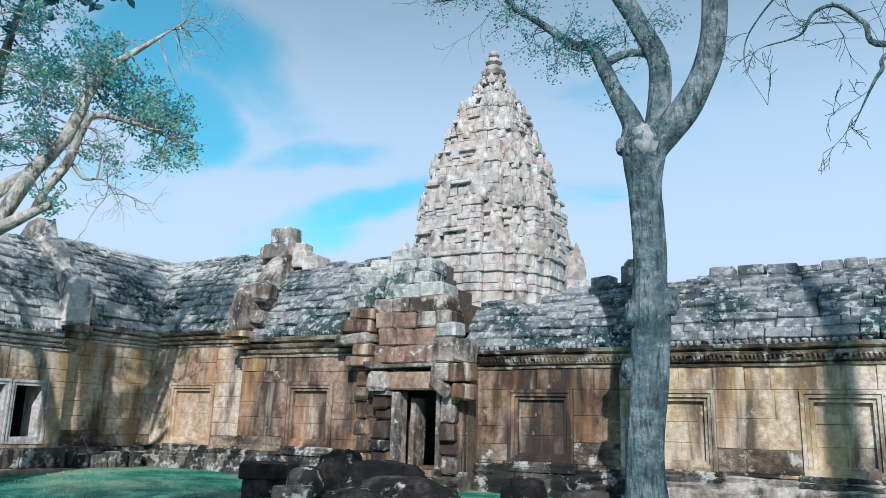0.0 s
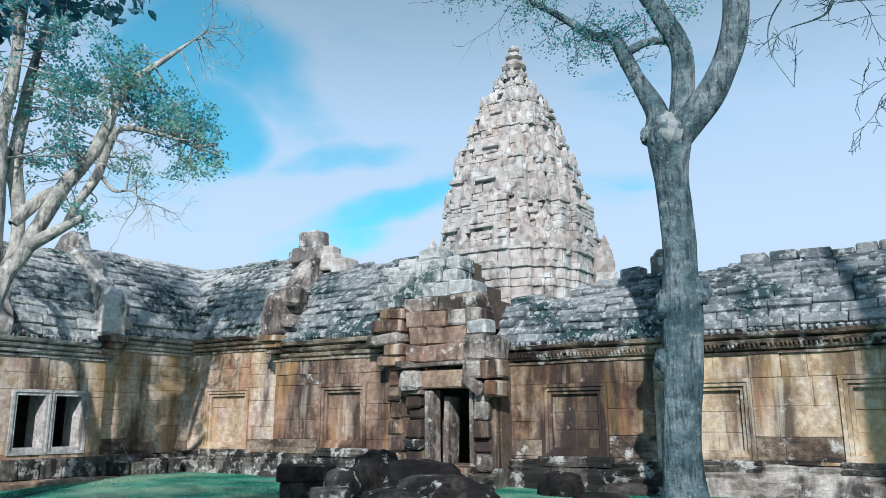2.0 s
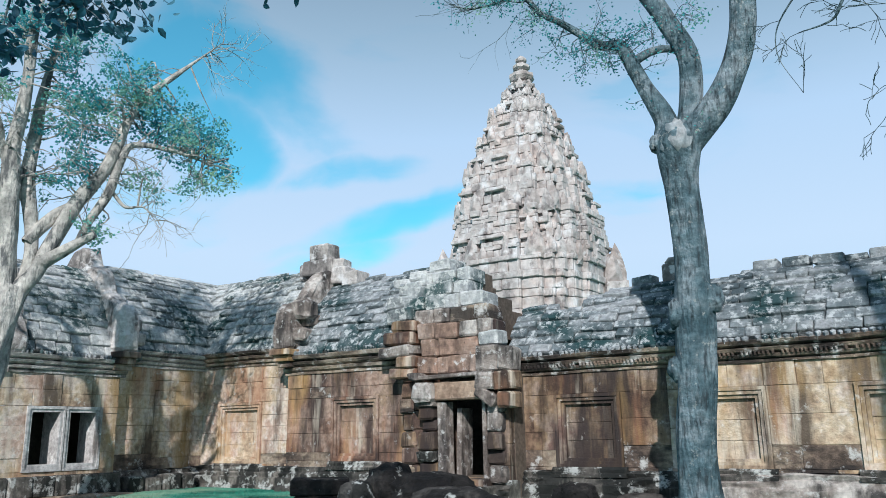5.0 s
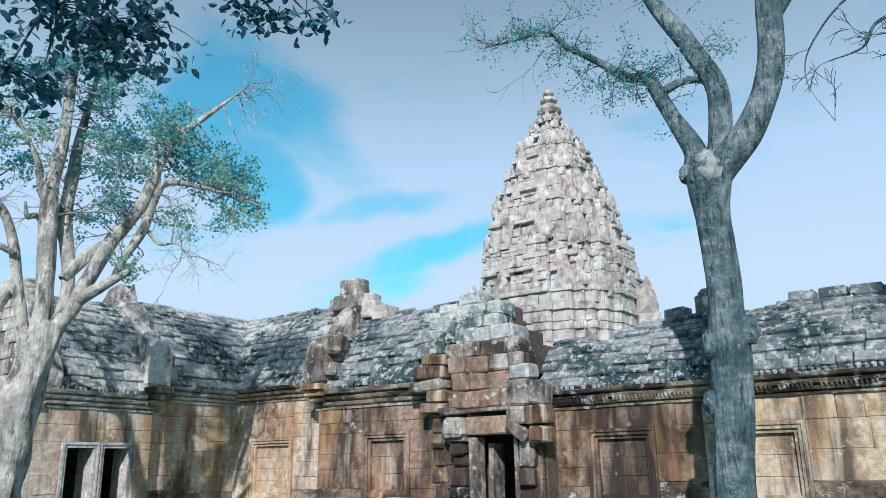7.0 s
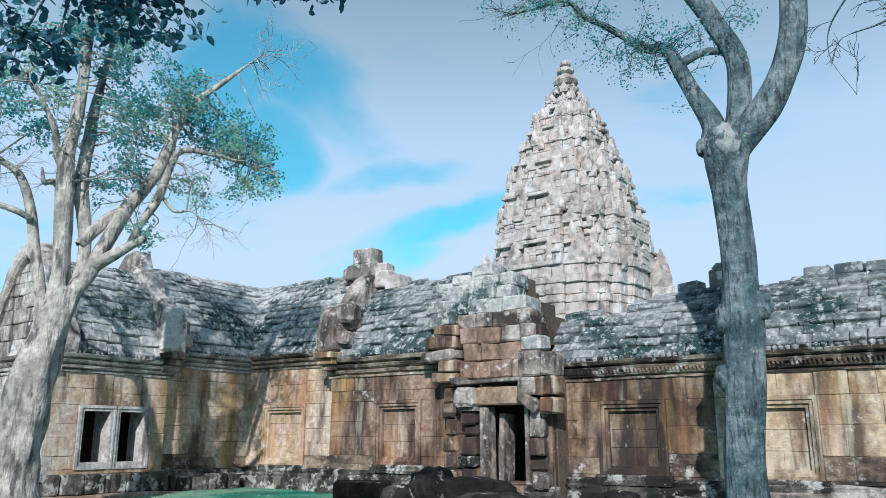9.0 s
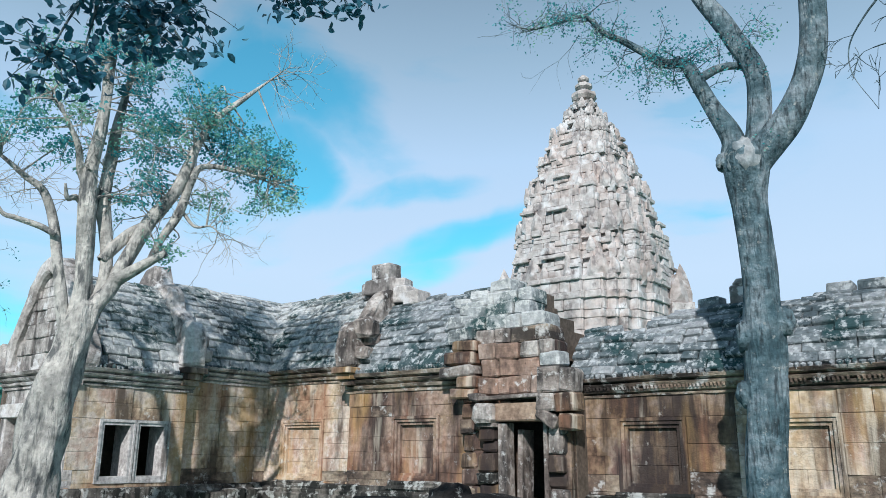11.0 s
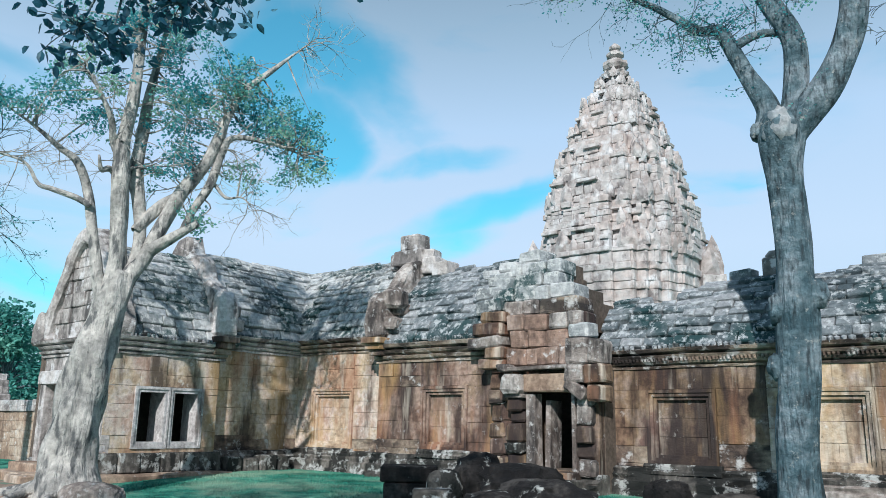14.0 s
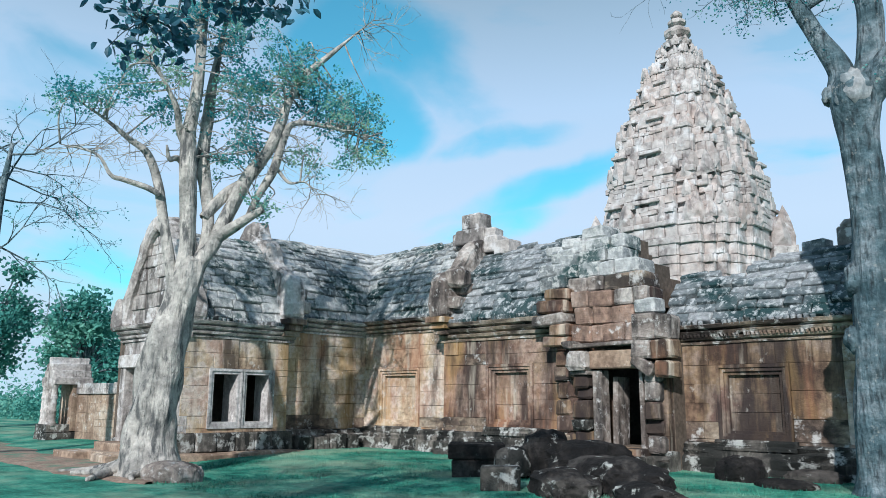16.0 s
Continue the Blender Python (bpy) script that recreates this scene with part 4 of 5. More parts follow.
    flank = [(-22.95, 3.62), (-22.98, 4.1), (-22.55, 4.75), (-22.15, 5.5), (-21.55, 6.4), (-21.0, 6.72)]
    edge = flank + [(-41.9 - a, z) for a, z in flank[::-1]]
    carved_slab("gable_rib", gab, to, edge + [(-19.3, 3.5), (-20.9, 3.5), (-22.6, 3.5)], -0.55, -0.04, GABLE, 4.0, 0.05)
    inside = [(-22.5, 3.62), (-22.45, 4.1), (-22.1, 4.75), (-21.75, 5.4), (-21.3, 6.05), (-20.95, 6.3)]
    for sgn in (1, -1):
        band = [(a if sgn > 0 else -41.9 - a, z) for a, z in flank + inside[::-1]]
        carved_slab("gable_border", gab, to, band, -0.3, 0.16, GABLE, 5.0 + sgn, 0.04)
    carved_slab("end_stone", gab, to, [(-23.3, 3.55), (-23.35, 3.9), (-23.2, 4.35), (-22.95, 4.5), (-22.7, 4.2), (-22.65, 3.6)], -0.3, 0.22, GABLE, 9.0, 0.04)
    # two stone steps before the gable end
    st = empty("steps", "low worn stone steps before the gable door", "steps")
    for x, y, z, w, d in ((-21.5, 9.1, 0.12, 2.2, 0.9), (-21.6, 9.3, 0.32, 1.7, 0.6), (-22.6, 8.6, 0.08, 1.3, 0.7), (-20.6, 8.7, 0.08, 1.0, 0.6)):
        block("step", st, (x, y, z), w, d, 0.26, LATERITE, random.Random(x).uniform(-6, 6), 1.4)


def column(parent, at, r, h, mat, sides=12):
    """A ringed round colonnette."""
    prof = [(1.3, 0), (1.3, 0.08), (1.05, 0.1), (1.0, 0.3), (1.15, 0.32), (1.15, 0.36), (1.0, 0.38), (0.98, 0.62), (1.15, 0.64), (1.15, 0.68), (0.98, 0.7), (0.97, 0.9), (1.3, 0.93), (1.35, 1.0)]
    s = Soup()
    pts = [(r * a * math.cos(t * 2 * math.pi / sides), r * a * math.sin(t * 2 * math.pi / sides), z * h) for a, z in prof for t in range(sides)]
    s.add(pts, [(i * sides + j, i * sides + (j + 1) % sides, (i + 1) * sides + (j + 1) % sides, (i + 1) * sides + j) for i in range(len(prof) - 1) for j in range(sides)])
    s.add(pts[-sides:], [tuple(range(sides))])
    return put("column", s.mesh("column", mat, True), parent, pose(*at))


def leaf_into(soup, p, size, rng, fine=False):
    """One leaf, folded along its rib, in a random turn: a diamond, or an oval with a tip where it is near."""
    a = Vector((rng.gauss(0, 1), rng.gauss(0, 1), rng.gauss(0, 0.7))).normalized()
    b = a.cross(Vector((rng.gauss(0, 1), rng.gauss(0, 1), rng.gauss(0, 1)))).normalized()
    n = a.cross(b)
    L, w = size * rng.uniform(0.7, 1.3), size * rng.uniform(0.26, 0.38)
    fold = n * w * 0.3
    if fine:
        soup.add([p, p + a * L * 0.25 + b * w * 0.85 + fold, p + a * L * 0.6 + b * w * 0.9 + fold, p + a * L, p + a * L * 0.6 - b * w * 0.9 + fold, p + a * L * 0.25 - b * w * 0.85 + fold, p + a * L * 0.5],
                 [(0, 1, 2, 6), (6, 2, 3), (0, 6, 4, 5), (6, 3, 4)])
    else:
        soup.add([p, p + a * L * 0.5 + b * w + fold, p + a * L, p + a * L * 0.5 - b * w + fold], [(0, 1, 2), (0, 2, 3)])


# ---- the great tower behind the gallery ----
TOWER_AT = (-21.4, 41.9)


def tower_half(z):
    """Half the width of the tower at a height: a bulging bud."""
    ks = [(0, 4.9), (8.5, 4.6), (12.0, 4.4), (15.3, 3.85), (17.5, 3.15), (19.0, 2.6), (20.7, 1.95), (21.8, 1.42), (22.5, 0.95), (22.9, 0.7)]
    for (a, p), (b, q) in zip(ks[:-1], ks[1:]):
        if z <= b:
            return p + (q - p) * (z - a) / (b - a)
    return ks[-1][1]


def redented(h):
    """The stepped plan of the tower, anticlockwise from the south face: corners cut back in three steps."""
    q = [(0.36, 1.0), (0.36, 0.93), (0.60, 0.93), (0.60, 0.82), (0.74, 0.82), (0.74, 0.74), (0.82, 0.74), (0.82, 0.60), (0.93, 0.60), (0.93, 0.36), (1.0, 0.36)]
    south_east = [(a * h, -b * h) for a, b in q]
    pts = []
    for k in range(4):
        c, s = round(math.cos(k * math.pi / 2)), round(math.sin(k * math.pi / 2))
        pts += [(x * c - y * s, x * s + y * c) for x, y in south_east]
    return pts


def antefix_mesh(rng, mat):
    """A pointed leaf-shaped stone, one metre high, facing -y."""
    outline = [(-0.30, 0), (-0.34, 0.25), (-0.28, 0.5), (-0.16, 0.75), (0.0, 1.0), (0.16, 0.75), (0.28, 0.5), (0.34, 0.25), (0.30, 0)]
    v = [(x * rng.uniform(0.9, 1.1), y, z * rng.uniform(0.95, 1.05)) for y in (-0.12, 0.14) for x, z in outline]
    n = len(outline)
    v += [(0, -0.26, 0.3), (0, -0.2, 0.65)]
    f = [(i, i + 1, n + i + 1, n + i) for i in range(n - 1)]
    f = [q[::-1] for q in f] + [tuple(range(n, 2 * n))]
    front = [(0, 1, 2 * n), (1, 2, 2 * n), (2, 3, 2 * n + 1), (2, 2 * n + 1, 2 * n), (3, 4, 2 * n + 1), (4, 5, 2 * n + 1), (5, 6, 2 * n + 1), (6, 2 * n, 2 * n + 1), (6, 7, 2 * n), (7, 8, 2 * n), (8, 0, 2 * n)]
    return mesh_of("antefix", v, f + [q[::-1] for q in front], mat)


def build_tower():
    rng = random.Random(101)
    tower = tagged(new("temple_tower"), "tall pale sandstone tower shaped like a lotus bud", "tower")
    tower.location = (*TOWER_AT, 0)
    tiers = [0.0, 11.2, 14.2, 16.8, 19.0, 20.9, 22.3]
    rest = Soup()
    singles = 0

    def loft(rows):
        s, n = Soup(), len(redented(1))
        pts = [(x, y, z) for z, h in rows for x, y in redented(h)]
        s.add(pts, [(k * n + i, k * n + (i + 1) % n, (k + 1) * n + (i + 1) % n, (k + 1) * n + i) for k in range(len(rows) - 1) for i in range(n)]
              + [tuple(range((len(rows) - 1) * n, len(rows) * n)), tuple(range(n))[::-1]])
        return s

    heads = [antefix_mesh(random.Random(i), TOWER) for i in range(6)]
    for t in range(6):
        z0, z1 = tiers[t], tiers[t + 1]
        name = "tier" if t else "base_tier"
        # body of the tier, set back a little, then its swelling cornice
        zc = z1 - (z1 - z0) * (0.34 if t else 0.12)
        hb = tower_half((z0 + zc) / 2) * 0.985 if t else tower_half(9) * 0.95
        hc = tower_half((zc + z1) / 2)
        rows = [(z0 - 0.2, hb * 0.95), (zc, hb * 0.95)]
        for f, r in ((0.02, 0.955), (0.25, 0.965), (0.27, 0.945), (0.55, 0.975), (0.8, 0.97), (0.82, 0.93), (1.0, 0.92)):
            rows.append((zc + (z1 - zc) * f, hc * r))
        part_ = put(name, loft(rows).mesh(name, TOWER), tower)
        # worn facing stones on the faces towards the lawn, some singly, the rest joined
        strip = [rng.gauss(0, 0.07) for _ in range(44)]
        z = max(z0, 6.0)
        while z < z1 - 0.1:
            ch = min(rng.uniform(0.20, 0.52) if t else rng.uniform(0.36, 0.66), z1 - z)
            up = (z + ch / 2 - zc) / (z1 - zc)
            r = hb + (hc - hb) * 0.5 * (up + 1) * (up > -1) if up < 0 else hc * (1.0 + 0.012 * math.sin(up * 9.0))
            pts = redented(r)
            n = len(pts)
            for i in range(n):
                (xa, ya), (xb, yb) = pts[i], pts[(i + 1) % n]
                ln = math.hypot(xb - xa, yb - ya)
                nx, ny = (yb - ya) / ln, -(xb - xa) / ln
                if nx < -0.5 or ny > 0.5:
                    continue
                k = max(1, round(ln / (rng.uniform(0.32, 0.8) if t else rng.uniform(0.6, 1.2))))
                lot = strip[i] + rng.gauss(0, 0.02)
                for j in range(k):
                    w = ln / k
                    p = (j + 0.5) / k
                    gone = rng.random()
                    if gone < 0.03 and t:
                        continue
                    o = lot * (1 if t else 0.5) + rng.gauss(0.0, 0.04 if t else 0.02) + (0.11 if gone > 0.93 else 0)
                    c = (xa + (xb - xa) * p + nx * (o - 0.16), ya + (yb - ya) * p + ny * (o - 0.16), z + ch / 2)
                    turn = math.degrees(math.atan2(ny, nx)) + 90
                    if singles < 290 and t >= 1 and rng.random() < 0.22:
                        block("facing_stone", part_, c, w * rng.uniform(0.92, 1.05), 0.46, ch - 0.01, TOWER, turn, 0.9, (rng.uniform(-2.5, 2.5), rng.uniform(-2, 2)))
                        singles += 1
                    else:
                        v, f = chamfered(w * rng.uniform(0.92, 1.05), 0.46, ch - 0.012, 0.03, rng, 0.026)
                        m = pose(*c, rng.uniform(-2.5, 2.5), rng.uniform(-2, 2), turn)
                        rest.add([m @ Vector(q) for q in v], f)
            z += ch
        # leaf-shaped antefixes: at the corners of the cornice, and small ones before the faces
        size = (z1 - z0 if t else 3.4) * 0.42
        pts = redented(hc)
        for i, (x, y) in enumerate(pts):
            if i % 11 in (1, 3, 5, 7, 9) or (x < -hc * 0.5 and y > hc * 0.5) or rng.random() < 0.12:
                continue
            a = round((math.degrees(math.atan2(y, x)) + 90) / 45) * 45
            sc = size * rng.uniform(0.65, 1.15)
            put("antefix", heads[rng.randrange(6)], part_, pose(x * 0.93, y * 0.93, z1 - 0.08, rng.uniform(-6, 6), rng.uniform(-6, 6), a) @ Matrix.Diagonal((sc * rng.uniform(0.7, 1.0), sc, sc, 1)))
        for turn, dx, dy in ((0, 0, -1), (90, 1, 0)):
            for off in (-0.74, -0.46, -0.15, 0.18, 0.5, 0.76):
                if rng.random() < 0.38:
                    continue
                inset = 1.0 if abs(off) < 0.36 else 0.93 if abs(off) < 0.6 else 0.82
                for zz, hh, small in ((z1 - rng.uniform(0.1, 0.7), hc * 0.985, 1.0), (z0 + (zc - z0) * rng.uniform(0.0, 0.7), hb * 1.0, 0.72)):
                    if zz < 7:
                        continue
                    x, y = dx * hh * inset + off * hh * (dy != 0), dy * hh * inset + off * hh * (dx != 0)
                    sc = size * small * rng.uniform(0.7, 1.1)
                    put("antefix", heads[rng.randrange(6)], part_, pose(x, y, zz, rng.uniform(-5, 5), rng.uniform(-5, 5), turn) @ Matrix.Diagonal((sc * rng.uniform(0.7, 1.0), sc * 0.8, sc, 1)))
            if t:
                # flat hood over a false niche, casting a slot of shade
                for off, w in ((0.0, 0.17), (-0.55 if turn == 0 else 0.52, 0.13)):
                    zz = z0 + (zc - z0) * rng.uniform(0.55, 0.8)
                    hh = hb * (1.0 if off == 0 else 0.93)
                    x, y = dx * hh + off * hb * (dy != 0), dy * hh + off * hb * (dx != 0)
                    block("niche_hood", part_, (x, y, zz), hb * w * 2, 0.62, 0.2, TOWER, turn, 1.6)
    put("facing", rest.mesh("facing", TOWER), tower, kind="stuff")
    # tall leaf stones standing on the shoulders of the lowest tier
    for x, y, turn, h, z in ((4.62, 2.3, 27, 2.7, 10.2), (-4.72, -2.35, 27, 2.8, 10.2), (-4.3, -3.0, 10, 1.8, 10.6), (4.75, 1.2, 50, 2.0, 10.0)):
        block("shoulder", tower, (x, y, z - 0.9), 1.3, 1.3, 1.9, TOWER, turn, 2.0)
        put("antefix", heads[0], tower, pose(x, y, z, 0, 0, turn) @ Matrix.Diagonal((1.7, 2.2, h * 0.9, 1)))
    # lotus finial
    prof = [(1.05, 22.1), (1.0, 22.4), (0.70, 22.65), (0.52, 22.85), (0.54, 22.95), (0.82, 23.08), (0.88, 23.28), (0.60, 23.42), (0.46, 23.52), (0.66, 23.62), (0.80, 23.85), (0.74, 24.08), (0.44, 24.24), (0.28, 24.32), (0.30, 24.40), (0.52, 24.52), (0.55, 24.68), (0.34, 24.84), (0.20, 24.92), (0.34, 25.02), (0.37, 25.16), (0.22, 25.32), (0.08, 25.44), (0.0, 25.46)]
    s, sides = Soup(), 24
    pts = [(r * (1 + 0.06 * math.cos(8 * a)) * math.cos(a) + rng.uniform(-0.03, 0.03), r * (1 + 0.06 * math.cos(8 * a)) * math.sin(a), z + rng.uniform(-0.03, 0.03)) for r, z in prof for a in [2 * math.pi * j / sides for j in range(sides)]]
    s.add(pts, [(i * sides + j, i * sides + (j + 1) % sides, (i + 1) * sides + (j + 1) % sides, (i + 1) * sides + j) for i in range(len(prof) - 1) for j in range(sides)])
    put("finial", s.mesh("finial", TOWER), tower, label="stacked lotus-bud finial")
    for k in range(8):
        a = k * math.pi / 4 + 0.3
        sc = rng.uniform(0.5, 0.75)
        put("antefix", heads[k % 6], tower, pose(0.74 * math.cos(a), 0.74 * math.sin(a), 22.9, 0, 0, math.degrees(a) + 90) @ Matrix.Diagonal((sc, sc, sc, 1)))


# ---- trees ----
def spline(pts, n=6):
    """A smooth run through points of (x, y, z, radius)."""
    q = [np.array(p, float) for p in pts]
    q = [2 * q[0] - q[1]] + q + [2 * q[-1] - q[-2]]
    out = []
    for a, b, c, d in zip(q[:-3], q[1:-2], q[2:-1], q[3:]):
        for i in range(n):
            t = i / n
            out.append(0.5 * (2 * b + (c - a) * t + (2 * a - 5 * b + 4 * c - d) * t * t + (3 * b - a - 3 * c + d) * t ** 3))
    out.append(q[-2])
    return out


def tube_into(soup, pts, sides=9, lumps=0.12, seed=0.0):
    """A tapered, lumpy limb along points of (x, y, z, radius)."""
    rows = []
    side = None
    for i, p in enumerate(pts):
        a, b = pts[max(i - 1, 0)], pts[min(i + 1, len(pts) - 1)]
        d = Vector((b - a)[:3]).normalized()
        if side is None:
            side = d.cross(Vector((0.3, 1, 0.2))).normalized()
        side = (side - d * side.dot(d)).normalized()
        up = d.cross(side)
        for j in range(sides):
            t = 2 * math.pi * j / sides
            c = Vector(p[:3]) + side * math.cos(t) + up * math.sin(t)
            r = max(p[3], 0.003) * (1 + lumps * noise.noise(Vector((c.x * 1.3 + seed, c.y * 1.3, p[2] * 1.1))) * 2)
            if sides > 16:
                r *= 1 + 0.15 * noise.noise(Vector((math.cos(t) * 4.5, math.sin(t) * 4.5 + seed, p[2] * 0.8)))
            rows.append(Vector(p[:3]) + (side * math.cos(t) + up * math.sin(t)) * r)
    n = len(pts)
    soup.add(rows, [(i * sides + j, i * sides + (j + 1) % sides, (i + 1) * sides + (j + 1) % sides, (i + 1) * sides + j) for i in range(n - 1) for j in range(sides)] + [tuple(range((n - 1) * sides, n * sides))])


def twigs_into(soup, start, way, length, radius, rng, tips, depth=2, droop=0.0, spread=0.7):
    """A wandering twig that forks; its ends are gathered in tips."""
    p, d = np.array(start, float), Vector(way).normalized()
    pts = [np.array([*p[:3], radius])]
    n = 4
    for i in range(n):
        d = (d + Vector((rng.gauss(0, 0.22), rng.gauss(0, 0.22), rng.gauss(0, 0.18) - droop))).normalized()
        q = pts[-1][:3] + np.array(d) * length / n
        pts.append(np.array([*q, radius * (1 - 0.8 * (i + 1) / n)]))
        if depth and rng.random() < 0.85:
            side = (d + Vector((rng.gauss(0, spread), rng.gauss(0, spread), rng.gauss(0, spread)))).normalized()
            twigs_into(soup, q, side, length * rng.uniform(0.4, 0.65), radius * 0.55, rng, tips, depth - 1, droop, spread)
    tips.append(Vector(pts[-1][:3]))
    tips.append(Vector(pts[-2][:3]))
    tube_into(soup, pts, 4, 0.0)


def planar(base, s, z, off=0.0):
    """A point beside a tree's foot: s to the side as seen from the camera, z up, off away along the view."""
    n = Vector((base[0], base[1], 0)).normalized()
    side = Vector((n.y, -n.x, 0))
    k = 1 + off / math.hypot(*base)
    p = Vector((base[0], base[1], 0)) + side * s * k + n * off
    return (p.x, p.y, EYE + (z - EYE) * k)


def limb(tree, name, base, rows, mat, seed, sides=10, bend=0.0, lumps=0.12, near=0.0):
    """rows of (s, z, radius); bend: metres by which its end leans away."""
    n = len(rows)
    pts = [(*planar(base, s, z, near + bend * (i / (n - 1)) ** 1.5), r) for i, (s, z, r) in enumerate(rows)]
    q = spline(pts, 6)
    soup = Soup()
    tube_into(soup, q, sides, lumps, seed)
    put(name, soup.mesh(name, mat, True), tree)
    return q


def crown(tree, tips, mat, per, size, spread, rng, name="crown", fine=False):
    s = Soup()
    for t in tips:
        for _ in range(rng.randint(max(1, per // 3), per)):
            leaf_into(s, t + Vector((rng.gauss(0, spread), rng.gauss(0, spread), rng.gauss(0, spread * 0.8))), size, rng, fine)
    put(name, s.mesh(name, mat), tree, kind="stuff")


def leaf_clumps(tree, tw, base, near, clumps, limbs, rng, mat, size, twig, twig_mat_radius=0.016):
    """Sprays of leaves in given parts of a crown (s, z, half width, half height), each on a twig from the nearest limb."""
    leaves = Soup()
    joints = [Vector(q[:3]) for run in limbs for q in run]
    for s_, z, a, b in clumps:
        for _ in range(max(4, round(11 * a * b / 0.3))):
            t, r = rng.uniform(0, 6.28), abs(rng.gauss(0, 0.62))
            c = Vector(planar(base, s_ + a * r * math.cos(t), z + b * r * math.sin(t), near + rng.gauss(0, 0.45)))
            root = min(joints, key=lambda q: (q - c).length + rng.uniform(0, 0.5))
            mid = root.lerp(c, 0.55) + Vector((rng.gauss(0, 0.12), rng.gauss(0, 0.12), rng.gauss(0.05, 0.12)))
            tube_into(tw, spline([(*root, twig_mat_radius * 1.6), (*mid, twig_mat_radius), (*c, 0.006)], 3), 4, 0.0)
            tips = []
            for _ in range(4):
                twigs_into(tw, c, (rng.gauss(0, 1), rng.gauss(0, 1), rng.gauss(0, 0.7)), rng.uniform(0.25, 0.55), 0.006, rng, tips, 0, 0.03)
            for tip in [c] + tips:
                for _ in range(rng.randint(twig // 2, twig)):
                    leaf_into(leaves, tip + Vector((rng.gauss(0, 0.085), rng.gauss(0, 0.085), rng.gauss(0, 0.05))), size, rng)
    put("crown", leaves.mesh("crown", mat), tree, kind="stuff")


def build_big_tree():
    base = (-17.4, 8.5)
    tree = empty("tree", "big forked tree with pale bark and sparse blue-green crown", "tree")
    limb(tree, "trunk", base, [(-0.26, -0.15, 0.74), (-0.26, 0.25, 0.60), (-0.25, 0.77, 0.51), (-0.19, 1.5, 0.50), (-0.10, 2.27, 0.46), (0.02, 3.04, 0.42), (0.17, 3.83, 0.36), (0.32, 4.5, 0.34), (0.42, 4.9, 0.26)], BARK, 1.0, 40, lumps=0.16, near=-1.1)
    arms = [
        ("limb", [(0.05, 4.1, 0.14), (-0.08, 4.6, 0.14), (-0.21, 5.2, 0.12), (-0.35, 5.92, 0.11), (-0.49, 6.59, 0.10), (-0.79, 7.38, 0.085), (-1.24, 7.7, 0.06), (-1.76, 8.1, 0.04), (-2.4, 8.5, 0.015)], 0.6),
        ("limb", [(-0.44, 6.4, 0.07), (-0.77, 6.55, 0.065), (-1.27, 6.69, 0.055), (-1.57, 6.78, 0.045), (-1.92, 7.25, 0.03), (-2.7, 7.4, 0.01)], 0.2),
        ("limb", [(0.22, 4.3, 0.24), (0.26, 4.9, 0.22), (0.24, 5.6, 0.19), (0.21, 6.4, 0.19), (0.14, 7.23, 0.19), (0.11, 8.08, 0.17), (0.21, 8.96, 0.15), (0.26, 9.86, 0.13), (0.25, 10.8, 0.11), (0.4, 12.2, 0.04)], -0.3),
        ("limb", [(0.44, 4.6, 0.17), (0.66, 5.1, 0.15), (0.70, 5.77, 0.14), (0.60, 6.59, 0.14), (0.46, 7.41, 0.15), (0.54, 8.5, 0.13), (0.60, 9.5, 0.10), (0.75, 10.6, 0.06), (0.9, 11.6, 0.015)], 0.5),
        ("limb", [(0.18, 7.5, 0.10), (-0.1, 8.0, 0.08), (-0.26, 8.7, 0.06), (-0.9, 9.9, 0.015)], -0.8),
        ("limb", [(0.32, 4.45, 0.27), (0.58, 4.9, 0.22), (0.84, 5.3, 0.18), (1.15, 6.1, 0.16), (1.6, 7.1, 0.155), (2.05, 7.8, 0.14), (2.33, 8.58, 0.12), (2.46, 9.05, 0.10), (2.81, 9.85, 0.08), (3.5, 10.6, 0.06), (4.07, 11.2, 0.03), (4.66, 11.8, 0.008)], -0.2),
        ("limb", [(0.72, 5.15, 0.13), (1.0, 5.5, 0.13), (1.44, 5.85, 0.12), (1.98, 6.26, 0.075)], -0.7),
        ("limb", [(0.60, 5.9, 0.12), (0.78, 6.2, 0.13), (1.11, 6.6, 0.125), (1.65, 7.05, 0.11), (2.14, 7.9, 0.09)], 0.4),
        ("limb", [(1.6, 5.95, 0.07), (1.85, 6.6, 0.09), (2.2, 7.3, 0.10), (2.42, 8.2, 0.09), (2.7, 8.6, 0.065), (3.62, 8.6, 0.045), (4.5, 8.4, 0.012)], -0.3),
        ("limb", [(2.3, 7.3, 0.045), (2.6, 7.0, 0.035), (3.0, 7.05, 0.02), (3.3, 6.75, 0.006)], -0.3),
        ("limb", [(0.12, 7.1, 0.07), (-0.12, 7.35, 0.06), (-0.3, 7.3, 0.05), (-0.38, 7.65, 0.02)], -0.4),
    ]
    rng = random.Random(202)
    tw, bare, runs = Soup(), [], []
    for i, (name, rows, bend) in enumerate(arms):
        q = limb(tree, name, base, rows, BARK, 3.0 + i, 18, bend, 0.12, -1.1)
        if i not in (6, 10):
            runs.append([p for p in q if p[2] > 6.6])
        for k in range(len(q)):
            if q[k][2] < 6.9 or rng.random() > 0.34:
                continue
            way = Vector((rng.gauss(0, 1), rng.gauss(0, 1), rng.gauss(0.15, 0.6)))
            twigs_into(tw, q[k][:3], way, rng.uniform(0.7, 1.0) + 2 * min(0.2, q[k][3]), max(0.012, q[k][3] * 0.2), rng, bare, 2)
